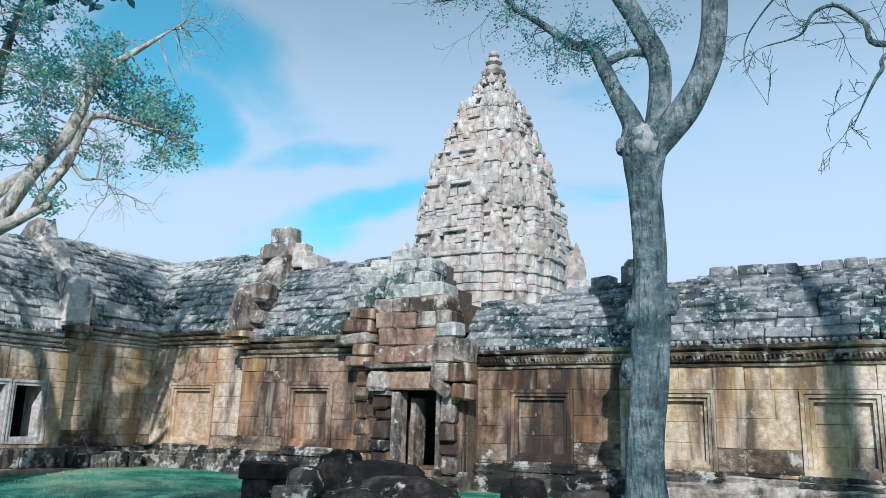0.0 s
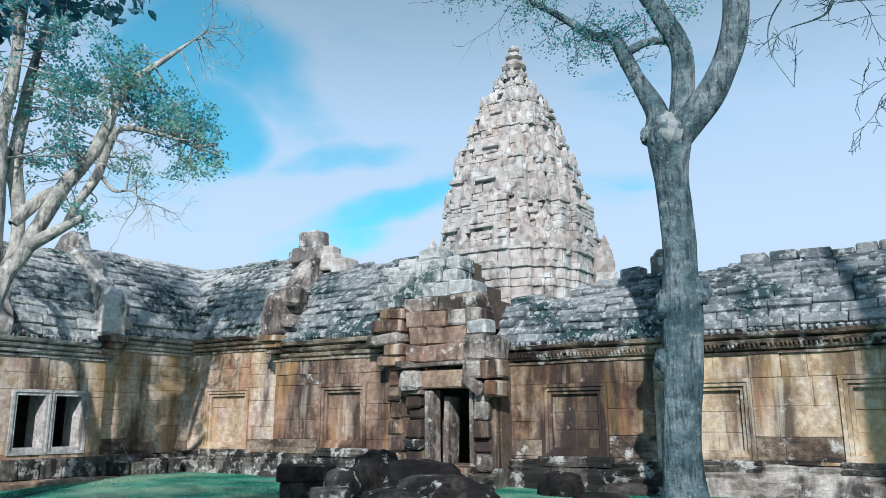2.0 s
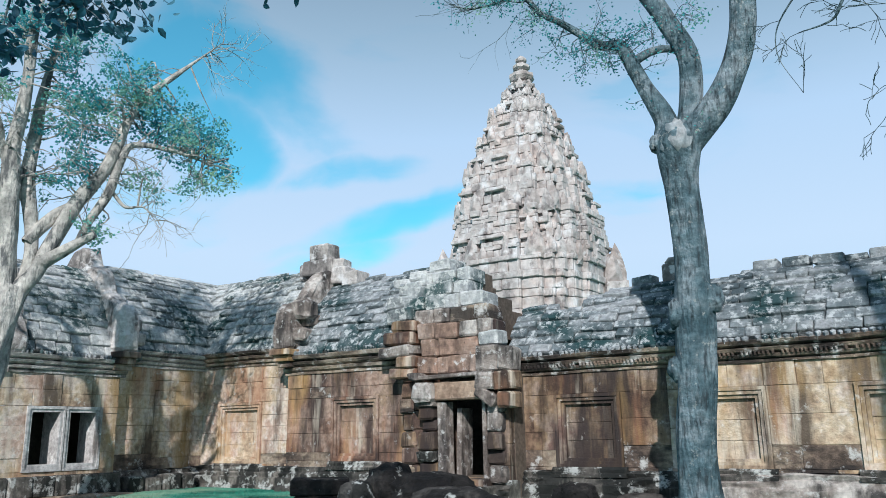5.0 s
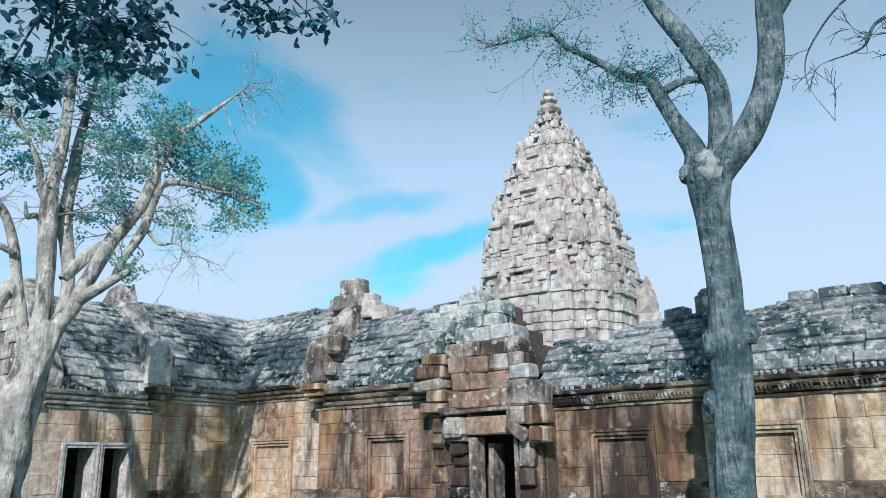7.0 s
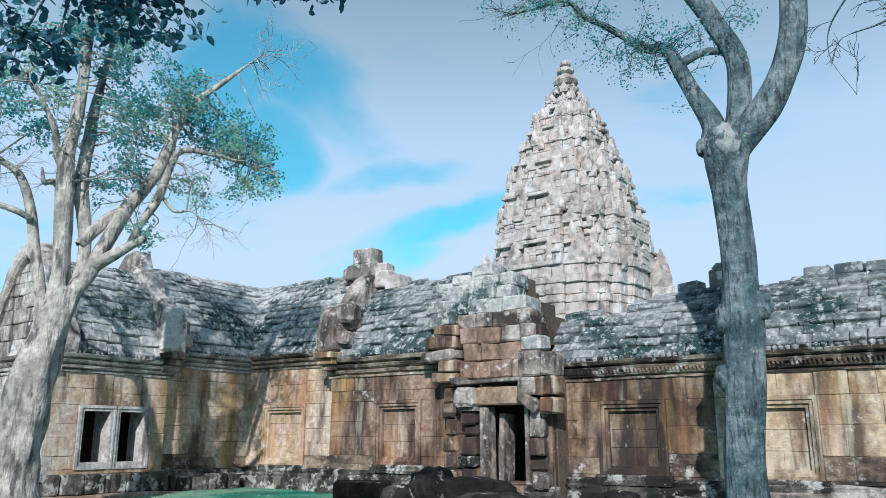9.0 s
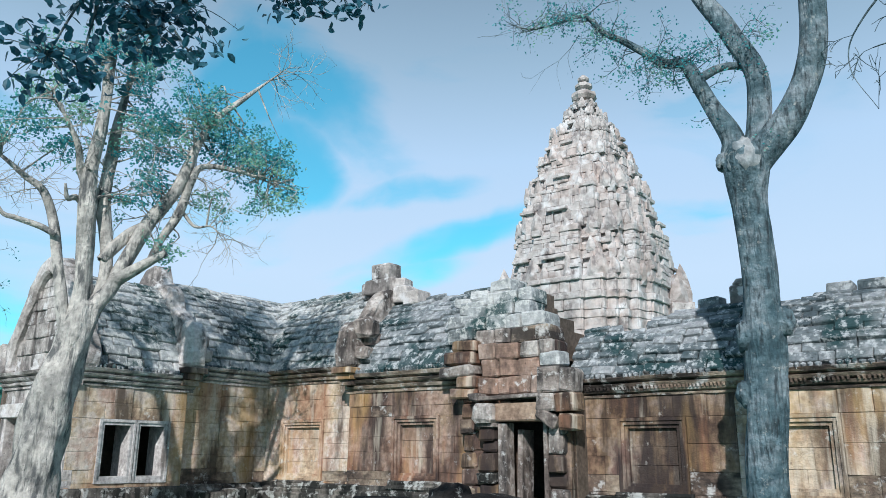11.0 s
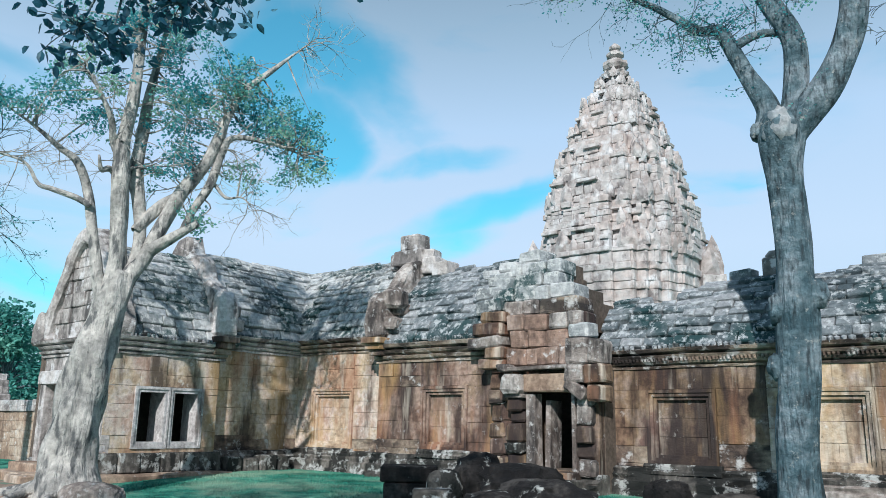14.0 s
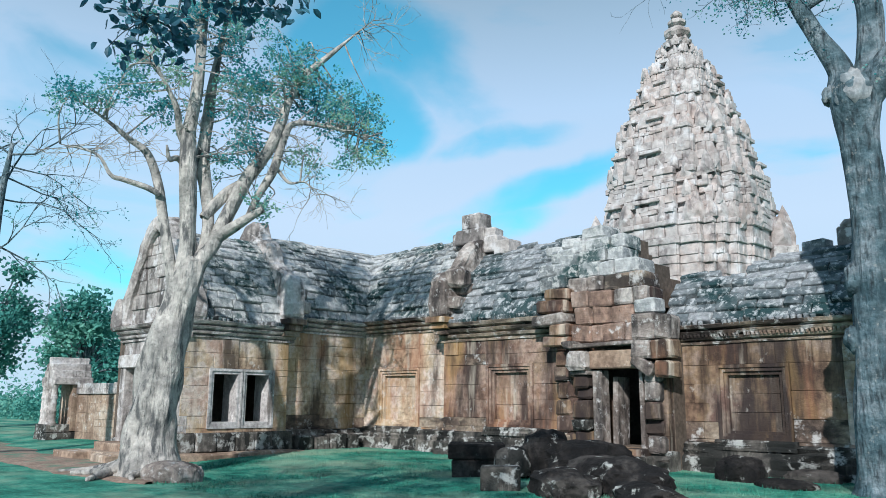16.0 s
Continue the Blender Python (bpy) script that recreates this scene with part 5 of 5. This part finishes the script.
        if i in (1, 5, 8, 9):
            for _ in range(9):
                twigs_into(tw, q[-rng.randint(1, 8)][:3], (rng.gauss(0, 1), rng.gauss(0, 1), rng.gauss(0, 0.6)), rng.uniform(0.7, 1.3), 0.014, rng, bare, 2)
    clumps = [(-2.2, 8.65, 0.75, 0.32), (-1.45, 8.85, 0.6, 0.35), (-1.1, 9.85, 0.5, 0.4), (-0.6, 8.5, 0.5, 0.35), (-0.4, 9.4, 0.4, 0.4), (0.9, 10.5, 0.55, 0.6), (1.25, 9.6, 0.65, 0.5), (0.95, 8.75, 0.55, 0.35),
              (1.6, 8.9, 0.45, 0.35), (2.4, 10.2, 0.6, 0.5), (1.9, 9.5, 0.5, 0.5), (3.1, 9.75, 0.7, 0.42), (2.9, 9.1, 0.6, 0.35), (3.9, 9.4, 0.7, 0.42), (4.5, 9.0, 0.5, 0.5), (3.8, 8.75, 0.6, 0.25),
              (4.25, 8.0, 0.45, 0.45), (4.85, 8.35, 0.25, 0.3), (2.95, 7.75, 0.4, 0.2), (1.25, 8.05, 0.35, 0.25), (0.95, 7.4, 0.3, 0.16), (1.6, 7.9, 0.3, 0.2), (1.9, 6.3, 0.2, 0.14), (1.0, 11.4, 0.9, 0.4), (0.0, 11.2, 0.7, 0.4), (-0.9, 10.8, 0.5, 0.4)]
    leaf_clumps(tree, tw, base, -1.1, clumps, runs, rng, LEAF, 0.088, 11)
    put("twig", tw.mesh("twig", BARK), tree, kind="stuff")
    # roots over the ground and a boulder in their grip
    for a, r, ln in ((-160, 0.16, 2.0), (-125, 0.14, 1.7), (-85, 0.15, 1.5), (-30, 0.14, 1.2), (170, 0.13, 2.2), (-143, 0.11, 2.3)):
        c, s_ = math.cos(radians(a)), math.sin(radians(a))
        pts = spline([(-16.5 + c * d * ln - s_ * 0.35 * math.sin(d * 4 + a), 7.9 + s_ * d * ln + c * 0.35 * math.sin(d * 4 + a), ground_z(0, base[1]) + 0.42 * (1 - d) ** 2 + 0.04, r * (1.3 - 1.0 * d)) for d in (0.2, 0.45, 0.7, 1.0)], 4)
        so = Soup()
        tube_into(so, pts, 7, 0.2, a)
        put("root", so.mesh("root", BARK, True), tree)


def build_fork_tree():
    base = (-4.06, 13.9)
    tree = empty("tree", "tall forked tree with smooth blue-grey trunk and knots", "tree")
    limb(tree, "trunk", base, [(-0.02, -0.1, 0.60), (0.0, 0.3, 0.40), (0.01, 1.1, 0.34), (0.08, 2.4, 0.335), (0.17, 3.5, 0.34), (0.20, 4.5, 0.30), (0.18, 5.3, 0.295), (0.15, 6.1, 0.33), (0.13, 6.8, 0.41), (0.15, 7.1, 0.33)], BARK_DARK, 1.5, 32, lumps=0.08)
    arms = [
        [(0.02, 6.4, 0.22), (-0.04, 6.9, 0.22), (-0.03, 7.3, 0.20), (-0.33, 7.95, 0.165), (-0.56, 8.5, 0.15), (-0.74, 8.92, 0.12), (-0.85, 9.05, 0.08)],
        [(-0.66, 8.8, 0.11), (-0.85, 8.98, 0.11), (-1.16, 9.03, 0.09), (-1.55, 9.36, 0.075), (-1.93, 9.68, 0.065), (-2.31, 9.96, 0.055), (-2.7, 10.4, 0.04), (-3.3, 10.35, 0.03), (-4.1, 10.3, 0.008)],
        [(0.22, 6.7, 0.20), (0.32, 7.0, 0.23), (0.43, 7.5, 0.22), (0.48, 8.45, 0.21), (0.11, 9.4, 0.20), (-0.48, 10.5, 0.17), (-0.9, 11.6, 0.13), (-1.2, 13.0, 0.08)],
        [(0.10, 6.2, 0.24), (0.26, 6.7, 0.30), (0.58, 7.1, 0.29), (1.08, 7.78, 0.26), (1.46, 8.75, 0.25), (1.54, 9.8, 0.25), (1.5, 10.7, 0.17), (1.2, 12.5, 0.09)],
        [(1.45, 9.6, 0.17), (1.83, 10.1, 0.15), (2.15, 10.6, 0.12), (2.6, 12.0, 0.07)],
        [(1.9, 10.15, 0.06), (2.2, 10.2, 0.05), (2.6, 10.3, 0.02)],
        [(-0.5, 8.6, 0.09), (-0.15, 8.75, 0.08), (0.2, 8.72, 0.07), (0.42, 8.5, 0.06)],
    ]
    rng = random.Random(303)
    tw, twc, leafy, bare, runs = Soup(), Soup(), [], [], []
    for i, rows in enumerate(arms):
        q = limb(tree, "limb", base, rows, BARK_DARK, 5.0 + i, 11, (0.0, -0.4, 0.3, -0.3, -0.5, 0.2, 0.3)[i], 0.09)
        runs.append(q[len(q) // 3:])
        for k in range(3, len(q)):
            if i == 1 and rng.random() < 0.55:
                twigs_into(tw, q[k][:3], (rng.gauss(0, 1), rng.gauss(0, 1), rng.gauss(0.1, 0.7)), rng.uniform(0.5, 1.0), 0.016, rng, leafy if rng.random() < 0.9 else bare, 2)
            elif q[k][2] > 11.0 and i in (2, 3, 4) and rng.random() < 0.6:
                twigs_into(tw, q[k][:3], (rng.gauss(0, 1), rng.gauss(0, 1), rng.gauss(0.6, 0.5)), 1.6, 0.03, rng, leafy, 2)
            elif i in (0, 2) and rng.random() < 0.10:
                twigs_into(tw, q[k][:3], (rng.gauss(0, 1), rng.gauss(0, 0.6), rng.gauss(0, 0.6)), rng.uniform(0.4, 0.8), 0.012, rng, leafy, 1)
    # a bare twig that hangs down before the tower
    for s, z in ((-2.8, 10.0), (-3.4, 10.9)):
        twigs_into(tw, planar(base, s, z, -0.3), (-0.4, -0.1, -0.8), 1.3, 0.010, rng, bare, 1, 0.05, 0.5)
    put("twig", tw.mesh("twig", BARK_DARK), tree, kind="stuff")
    crown(tree, leafy, LEAF, 3, 0.06, 0.09, rng)
    clumps = [(-3.9, 10.35, 0.45, 0.2), (-3.3, 10.4, 0.4, 0.25), (-2.85, 10.55, 0.35, 0.25), (-2.5, 10.1, 0.3, 0.2), (-1.4, 9.2, 0.35, 0.15), (-1.1, 8.98, 0.3, 0.14), (-0.2, 9.05, 0.35, 0.2), (0.6, 9.45, 0.35, 0.3)]
    leaf_clumps(tree, twc, base, -0.2, clumps, runs, rng, LEAF, 0.06, 6, 0.008)
    put("twig", twc.mesh("twig", BARK_DARK), tree, kind="stuff")
    # cut stubs and knots on the trunk
    for s, z, r, bark in ((0.50, 3.85, 0.18, BARK_DARK), (-0.12, 3.62, 0.18, BARK_DARK), (-0.22, 2.65, 0.14, BARK_DARK), (-0.24, 6.85, 0.13, BARK_DARK), (0.12, 6.84, 0.29, BARK_SCAR)):
        bm = bmesh.new()
        bmesh.ops.create_icosphere(bm, subdivisions=3, radius=1)
        for v in bm.verts:
            n = v.co.normalized()
            v.co = Vector((n.x, n.y, n.z * 1.5)) * r * (1 + 0.35 * noise.noise(n * 2.2 + Vector((z, 0, 0))))
        me = bpy.data.meshes.new("knot")
        bm.to_mesh(me)
        bm.free()
        me.materials.append(bark)
        me.polygons.foreach_set("use_smooth", [True] * len(me.polygons))
        put("knot", me, tree, pose(*planar(base, s, z, -0.15 if bark is BARK_SCAR else -0.08)), "pale healed scar" if bark is BARK_SCAR else "")


def build_bare_tree(name, foot, rows, label, seed, mat, reach, count, leafy=0.0, toward=None, radius=0.035, arms=()):
    """A tree given by its trunk rows (x, y, z, radius), with long bare twigs."""
    tree = empty(name, label, "tree")
    q = spline([(foot[0] + x, foot[1] + y, z, r) for x, y, z, r in rows], 6)
    so = Soup()
    tube_into(so, q, 12, 0.1, seed)
    put("trunk", so.mesh("trunk", mat, True), tree)
    rng = random.Random(seed)
    tw, tips = Soup(), []
    for _ in range(count):
        k = rng.randrange(len(q) // 2, len(q))
        way = Vector((rng.gauss(0, 1), rng.gauss(0, 1), rng.gauss(0.3, 0.6)))
        if toward:
            way = way * 0.6 + Vector(toward)
        twigs_into(tw, q[k][:3], way, reach * rng.uniform(0.6, 1.2), radius, rng, tips, 3, 0.03, 0.55)
    for run in arms:
        so = Soup()
        run_q = spline(run, 6)
        tube_into(so, run_q, 7, 0.1, seed)
        put("limb", so.mesh("limb", mat, True), tree)
        for k in range(len(run_q) // 3, len(run_q)):
            if rng.random() < 0.22:
                twigs_into(tw, run_q[k][:3], (rng.gauss(-0.5, 0.8), rng.gauss(0, 0.8), rng.gauss(-0.2, 0.6)), rng.uniform(0.3, 0.7), 0.0032, rng, tips, 2, 0.05, 0.6)
    put("twig", tw.mesh("twig", mat), tree, kind="stuff")
    if leafy:
        crown(tree, [t for t in tips if rng.random() < leafy], LEAF, 4, 0.10, 0.1, rng)
    return tree


def build_shade_tree():
    """A broad tree beside the camera whose lowest branches hang into the view."""
    foot = (-6.2, -3.2)
    tree = empty("tree", "near tree with dark glossy leaves on hanging branches", "tree")
    so = Soup()
    tube_into(so, spline([(*foot, -0.1, 0.55), (*foot, 1.5, 0.4), (foot[0] + 0.2, foot[1] + 0.3, 4.0, 0.34), (foot[0] + 0.3, foot[1] + 0.8, 6.5, 0.24), (foot[0] + 0.4, foot[1] + 1.2, 9.0, 0.1)], 6), 14, 0.12, 4)
    put("trunk", so.mesh("trunk", BARK_DARK, True), tree)
    rng = random.Random(404)
    tw = Soup()
    hang = Soup()
    for end, spread, count in (((-6.68, 3.15, 5.85), 0.26, 26), ((-6.52, 3.5, 5.72), 0.26, 30), ((-6.33, 3.85, 5.95), 0.20, 18), ((-6.85, 2.85, 5.08), 0.20, 16), ((-6.72, 3.1, 5.02), 0.15, 12), ((-6.45, 3.62, 5.52), 0.2, 14),
                               ((-6.27, 3.93, 5.42), 0.08, 3), ((-5.76, 4.66, 6.16), 0.14, 9), ((-5.58, 4.88, 6.20), 0.13, 7), ((-5.38, 5.1, 6.27), 0.12, 4), ((-5.16, 5.3, 6.2), 0.10, 4)):
        e = Vector(end)
        low = e.z < 5.6
        start = Vector((-6.55, 3.2, 6.1)) if low else Vector((foot[0] + 0.2, foot[1] + 0.6, 6.4))
        mid = (start + e) / 2 + Vector((0, 0, 0.1 if low else 1.6))
        q = spline([(*start, 0.02 if low else 0.09), (*mid, 0.014 if low else 0.05), (*(e * 0.85 + mid * 0.15), 0.01 if low else 0.02), (*e, 0.005)], 7)
        tube_into(tw, q, 6, 0.05)
        for _ in range(round(count * 1.6)):
            c = e + Vector((rng.gauss(0, 1), rng.gauss(0, 1), rng.gauss(0, 0.75))) * spread
            tube_into(tw, spline([(*e.lerp(c, -0.2), 0.007), (*(e.lerp(c, 0.5) + Vector((0, 0, 0.05))), 0.005), (*c, 0.003)], 3), 4, 0.0)
            for _ in range(4):
                leaf_into(hang, c + Vector((rng.gauss(0, 0.06), rng.gauss(0, 0.06), rng.gauss(-0.02, 0.05))), 0.112, rng, True)
    high = []
    for _ in range(130):
        a, r = rng.uniform(0, 6.28), 3.6 * math.sqrt(rng.random())
        high.append(Vector((foot[0] + 0.6 + r * math.cos(a), foot[1] + 1.0 + r * math.sin(a), 7.6 + rng.uniform(-0.6, 1.8))))
    put("branch", tw.mesh("branch", BARK_DARK), tree, kind="stuff")
    put("hanging_leaf", hang.mesh("hanging_leaf", LEAF_DARK), tree, kind="stuff")
    crown(tree, high, LEAF_DARK, 34, 0.20, 0.45, rng)


def leafy_tree(at, height, radius, seed, label):
    """A full green tree farther off: a trunk, limbs and many clumps of leaves."""
    tree = empty("tree", label, "tree")
    rng = random.Random(seed)
    z0 = ground_z(*at)
    so = Soup()
    tube_into(so, spline([(*at, z0 - 0.1, 0.35), (at[0] + 0.1, at[1], height * 0.3, 0.26), (at[0] - 0.1, at[1], height * 0.6, 0.16), (at[0], at[1], height * 0.9, 0.05)], 5), 9, 0.1, seed)
    s = Soup()
    for _ in range(42):
        a, u = rng.uniform(0, 6.28), rng.uniform(-0.9, 1)
        r = radius * math.sqrt(max(0.05, 1 - u * u)) * rng.uniform(0.5, 1.1)
        c = Vector((at[0] + r * math.cos(a), at[1] + r * math.sin(a), height * 0.62 + u * height * 0.36))
        tube_into(so, spline([(at[0], at[1], height * 0.4, 0.07), (*(Vector((at[0], at[1], height * 0.5)).lerp(c, 0.5)), 0.05), (*c, 0.02)], 3), 4, 0.0)
        for _ in range(125):
            leaf_into(s, c + Vector((rng.gauss(0, 0.42), rng.gauss(0, 0.42), rng.gauss(0, 0.32))) * radius / 2.4, 0.26, rng)
    put("trunk", so.mesh("trunk", BARK_DARK, True), tree)
    put("crown", s.mesh("crown", LEAF_FAR), tree, kind="stuff")


# ---- rocks and fallen stones ----
def boulder(name, at, size, turn, seed, mat, label, rough=0.34):
    bm = bmesh.new()
    bmesh.ops.create_icosphere(bm, subdivisions=4, radius=1)
    for v in bm.verts:
        n = v.co.normalized()
        d = 1 + rough * (noise.ridged_multi_fractal(n * 1.1 + Vector((seed * 3.1, 0, 0)), 1.0, 2.2, 5, 1.0, 2.0) - 1.0) * 0.6 + 0.05 * noise.noise(n * 6 + Vector((seed, 0, 0)))
        e = 0.55
        sq = Vector([math.copysign(abs(q) ** e, q) for q in n])
        p = n.lerp(sq, 0.45) * d
        v.co = Vector((p.x * size[0], p.y * size[1], max(p.z, -0.5) * size[2]))
    me = bpy.data.meshes.new(name)
    bm.to_mesh(me)
    bm.free()
    me.materials.append(mat)
    ob = put(name, me, None, pose(at[0], at[1], ground_z(at[0], at[1]) + at[2], 0, 0, turn))
    return tagged(ob, label, "rock")


def build_rocks():
    st = empty("stacked_blocks", "two squared dark stone slabs stacked on the lawn", "stones")
    g = ground_z(-11, 12)
    block("slab", st, (-10.95, 12.05, g + 0.15), 1.0, 0.75, 0.34, DARK, 42, 1.2)
    block("slab", st, (-10.98, 12.08, g + 0.48), 1.12, 0.85, 0.30, DARK, 40, 1.2)
    s2 = tagged(boulder("fallen_stone", (-10.15, 12.2, 0.22), (0.36, 0.36, 0.36), 20, 2.2, BASE, "pale weathered stone between dark blocks", 0.1), category="stone")
    s3 = empty("fallen_block", "low grey squared block lying in the grass", "stone")
    block("slab", s3, (-9.35, 10.9, ground_z(0, 10.9) + 0.18), 0.7, 0.6, 0.42, BASE, 40, 1.3)
    boulder("boulder", (-9.85, 12.9, 0.22), (0.50, 0.58, 0.62), 30, 1.0, DARK, "tall black weathered boulder with lichen spots")
    boulder("boulder", (-8.9, 12.9, 0.16), (0.85, 0.62, 0.52), 10, 4.0, DARK, "broad black boulder with white lichen")
    boulder("boulder", (-7.75, 12.1, 0.10), (1.15, 0.60, 0.42), -22, 6.0, DARK, "long low black rock sloping to the lawn")
    boulder("boulder", (-8.2, 11.2, 0.05), (0.75, 0.5, 0.34), -30, 8.0, DARK, "low dark rock with pale lichen at its foot")
    boulder("boulder", (-6.7, 11.3, 0.0), (0.95, 0.45, 0.24), -30, 9.0, DARK, "flat black rock half sunk in grass")
    boulder("boulder", (-6.6, 14.5, 0.14), (0.44, 0.34, 0.30), -8, 11.0, DARK, "small black boulder in the grass")
    boulder("boulder", (-5.6, 14.0, 0.02), (0.55, 0.3, 0.12), -12, 12.0, DARK, "flat dark slab in the grass", 0.12)
    boulder("boulder", (-5.6, 15.35, 0.05), (0.5, 0.25, 0.16), 6, 13.0, DARK, "dark stone at the foot of the wall")
    boulder("boulder", (-15.3, 7.75, 0.10), (0.62, 0.38, 0.28), 30, 15.0, GREY, "grey boulder lodged at the tree foot", 0.15)


def build_far_left():
    g = Face(0, 11.7)
    wl = backing("wall_low", g, -31.0, -22.7, 0, 2.1, label="low tan laterite enclosure wall")
    lay("stone_block", wl, g, -31.0, -22.6, 0.0, 1.75, LATERITE, seed=121, course=0.3, long=0.5)
    lay("coping_stone", wl, g, -31.0, -22.6, 1.76, 2.15, GABLE, seed=122, course=0.2, long=0.55, out=0.08, wear=1.5)
    gate = empty("gatehouse", "small pale stone gatehouse with columns", "gatehouse")
    rng = random.Random(123)
    for z, w in ((0.2, 2.3), (0.5, 2.0)):
        block("step", gate, (-31.65, 11.5, z), w * 0.6, 1.6, 0.3, BASE, 0, 1.3)
    for x in (-32.1, -31.85, -31.45, -31.15):
        column(gate, (x, 10.9, 0.6), 0.11, 1.55, GABLE)
    core = Soup()
    core.box(-32.2, -31.02, 11.5, 13.0, 0.4, 2.2)
    put("body", core.mesh("body", LATERITE), gate)
    for z, w in ((2.25, 1.3), (2.50, 1.0), (2.75, 0.6), (2.98, 0.28)):
        for k in range(3):
            block("roof_stone", gate, (-31.6 + (k - 1) * w / 3 + rng.uniform(-0.05, 0.05), 11.5, z), w / 3, 1.4, 0.29, GABLE, rng.uniform(-5, 5), 1.6)
    leafy_tree((-38.0, 14.6), 6.4, 2.1, 501, "full green tree behind the low wall")
    leafy_tree((-43.0, 11.5), 8.8, 1.9, 502, "tall green tree standing behind the gatehouse")
    leafy_tree((-52.0, 21.0), 7.0, 3.2, 503, "distant green tree in the temple grounds")
    leafy_tree((-30.5, 16.8), 7.6, 1.5, 504, "slim green tree behind the wing gable")
    bush = Soup()
    r = random.Random(505)
    for _ in range(9000):
        x = r.uniform(-75, -40)
        leaf_into(bush, Vector((x, 17 + r.uniform(-1, 6) - (x + 40) * 0.1, abs(r.gauss(0, 1.2)))), 0.3, r)
    tagged(put("bushes", bush.mesh("bushes", LEAF_FAR), kind="stuff"), "green undergrowth beyond the low wall", "bushes")
    build_bare_tree("tree", (-25.2, 6.55), [(0, 0, -0.1, 0.30), (0.05, 0, 2.5, 0.24), (0.0, 0.1, 5.0, 0.19), (0.2, 0.1, 7.0, 0.13), (0.5, 0.2, 9.0, 0.05)], "slender tree with bare spreading twigs", 7, BARK_DARK, 2.6, 16, 0.10)


build_main_gallery()
build_ribs()
build_porch()
build_wing()
build_tower()
build_big_tree()
build_fork_tree()
build_bare_tree("tree", (4.25, 6.2), [(0, 0, -0.1, 0.45), (0.05, 0, 3.0, 0.36), (0.0, 0.1, 7.0, 0.30), (-0.1, 0.2, 10.0, 0.22), (-0.3, 0.4, 13.0, 0.10)], "bare tree reaching thin twigs over the lawn", 9, BARK_DARK, 2.0, 2, 0.0, (-0.1, 0.4, 0.8), 0.03,
                arms=[[(4.25, 6.2, 3.6, 0.09), (1.4, 7.2, 4.9, 0.05), (0.12, 7.6, 5.06, 0.03), (-0.06, 7.6, 5.32, 0.024), (-0.27, 7.6, 5.55, 0.02), (-0.47, 7.59, 5.52, 0.016), (-0.6, 7.58, 5.32, 0.012), (-0.9, 7.55, 5.26, 0.005)],
                      [(1.4, 7.2, 4.9, 0.04), (0.2, 7.6, 5.0, 0.024), (0.04, 7.6, 4.82, 0.02), (-0.04, 7.6, 4.7, 0.014), (-0.22, 7.6, 4.34, 0.004)],
                      [(0.6, 7.3, 6.0, 0.02), (-0.5, 7.5, 5.9, 0.014), (-1.0, 7.54, 5.5, 0.008), (-1.1, 7.52, 5.1, 0.005), (-0.92, 7.54, 4.65, 0.002)]])
build_shade_tree()
build_rocks()
build_far_left()
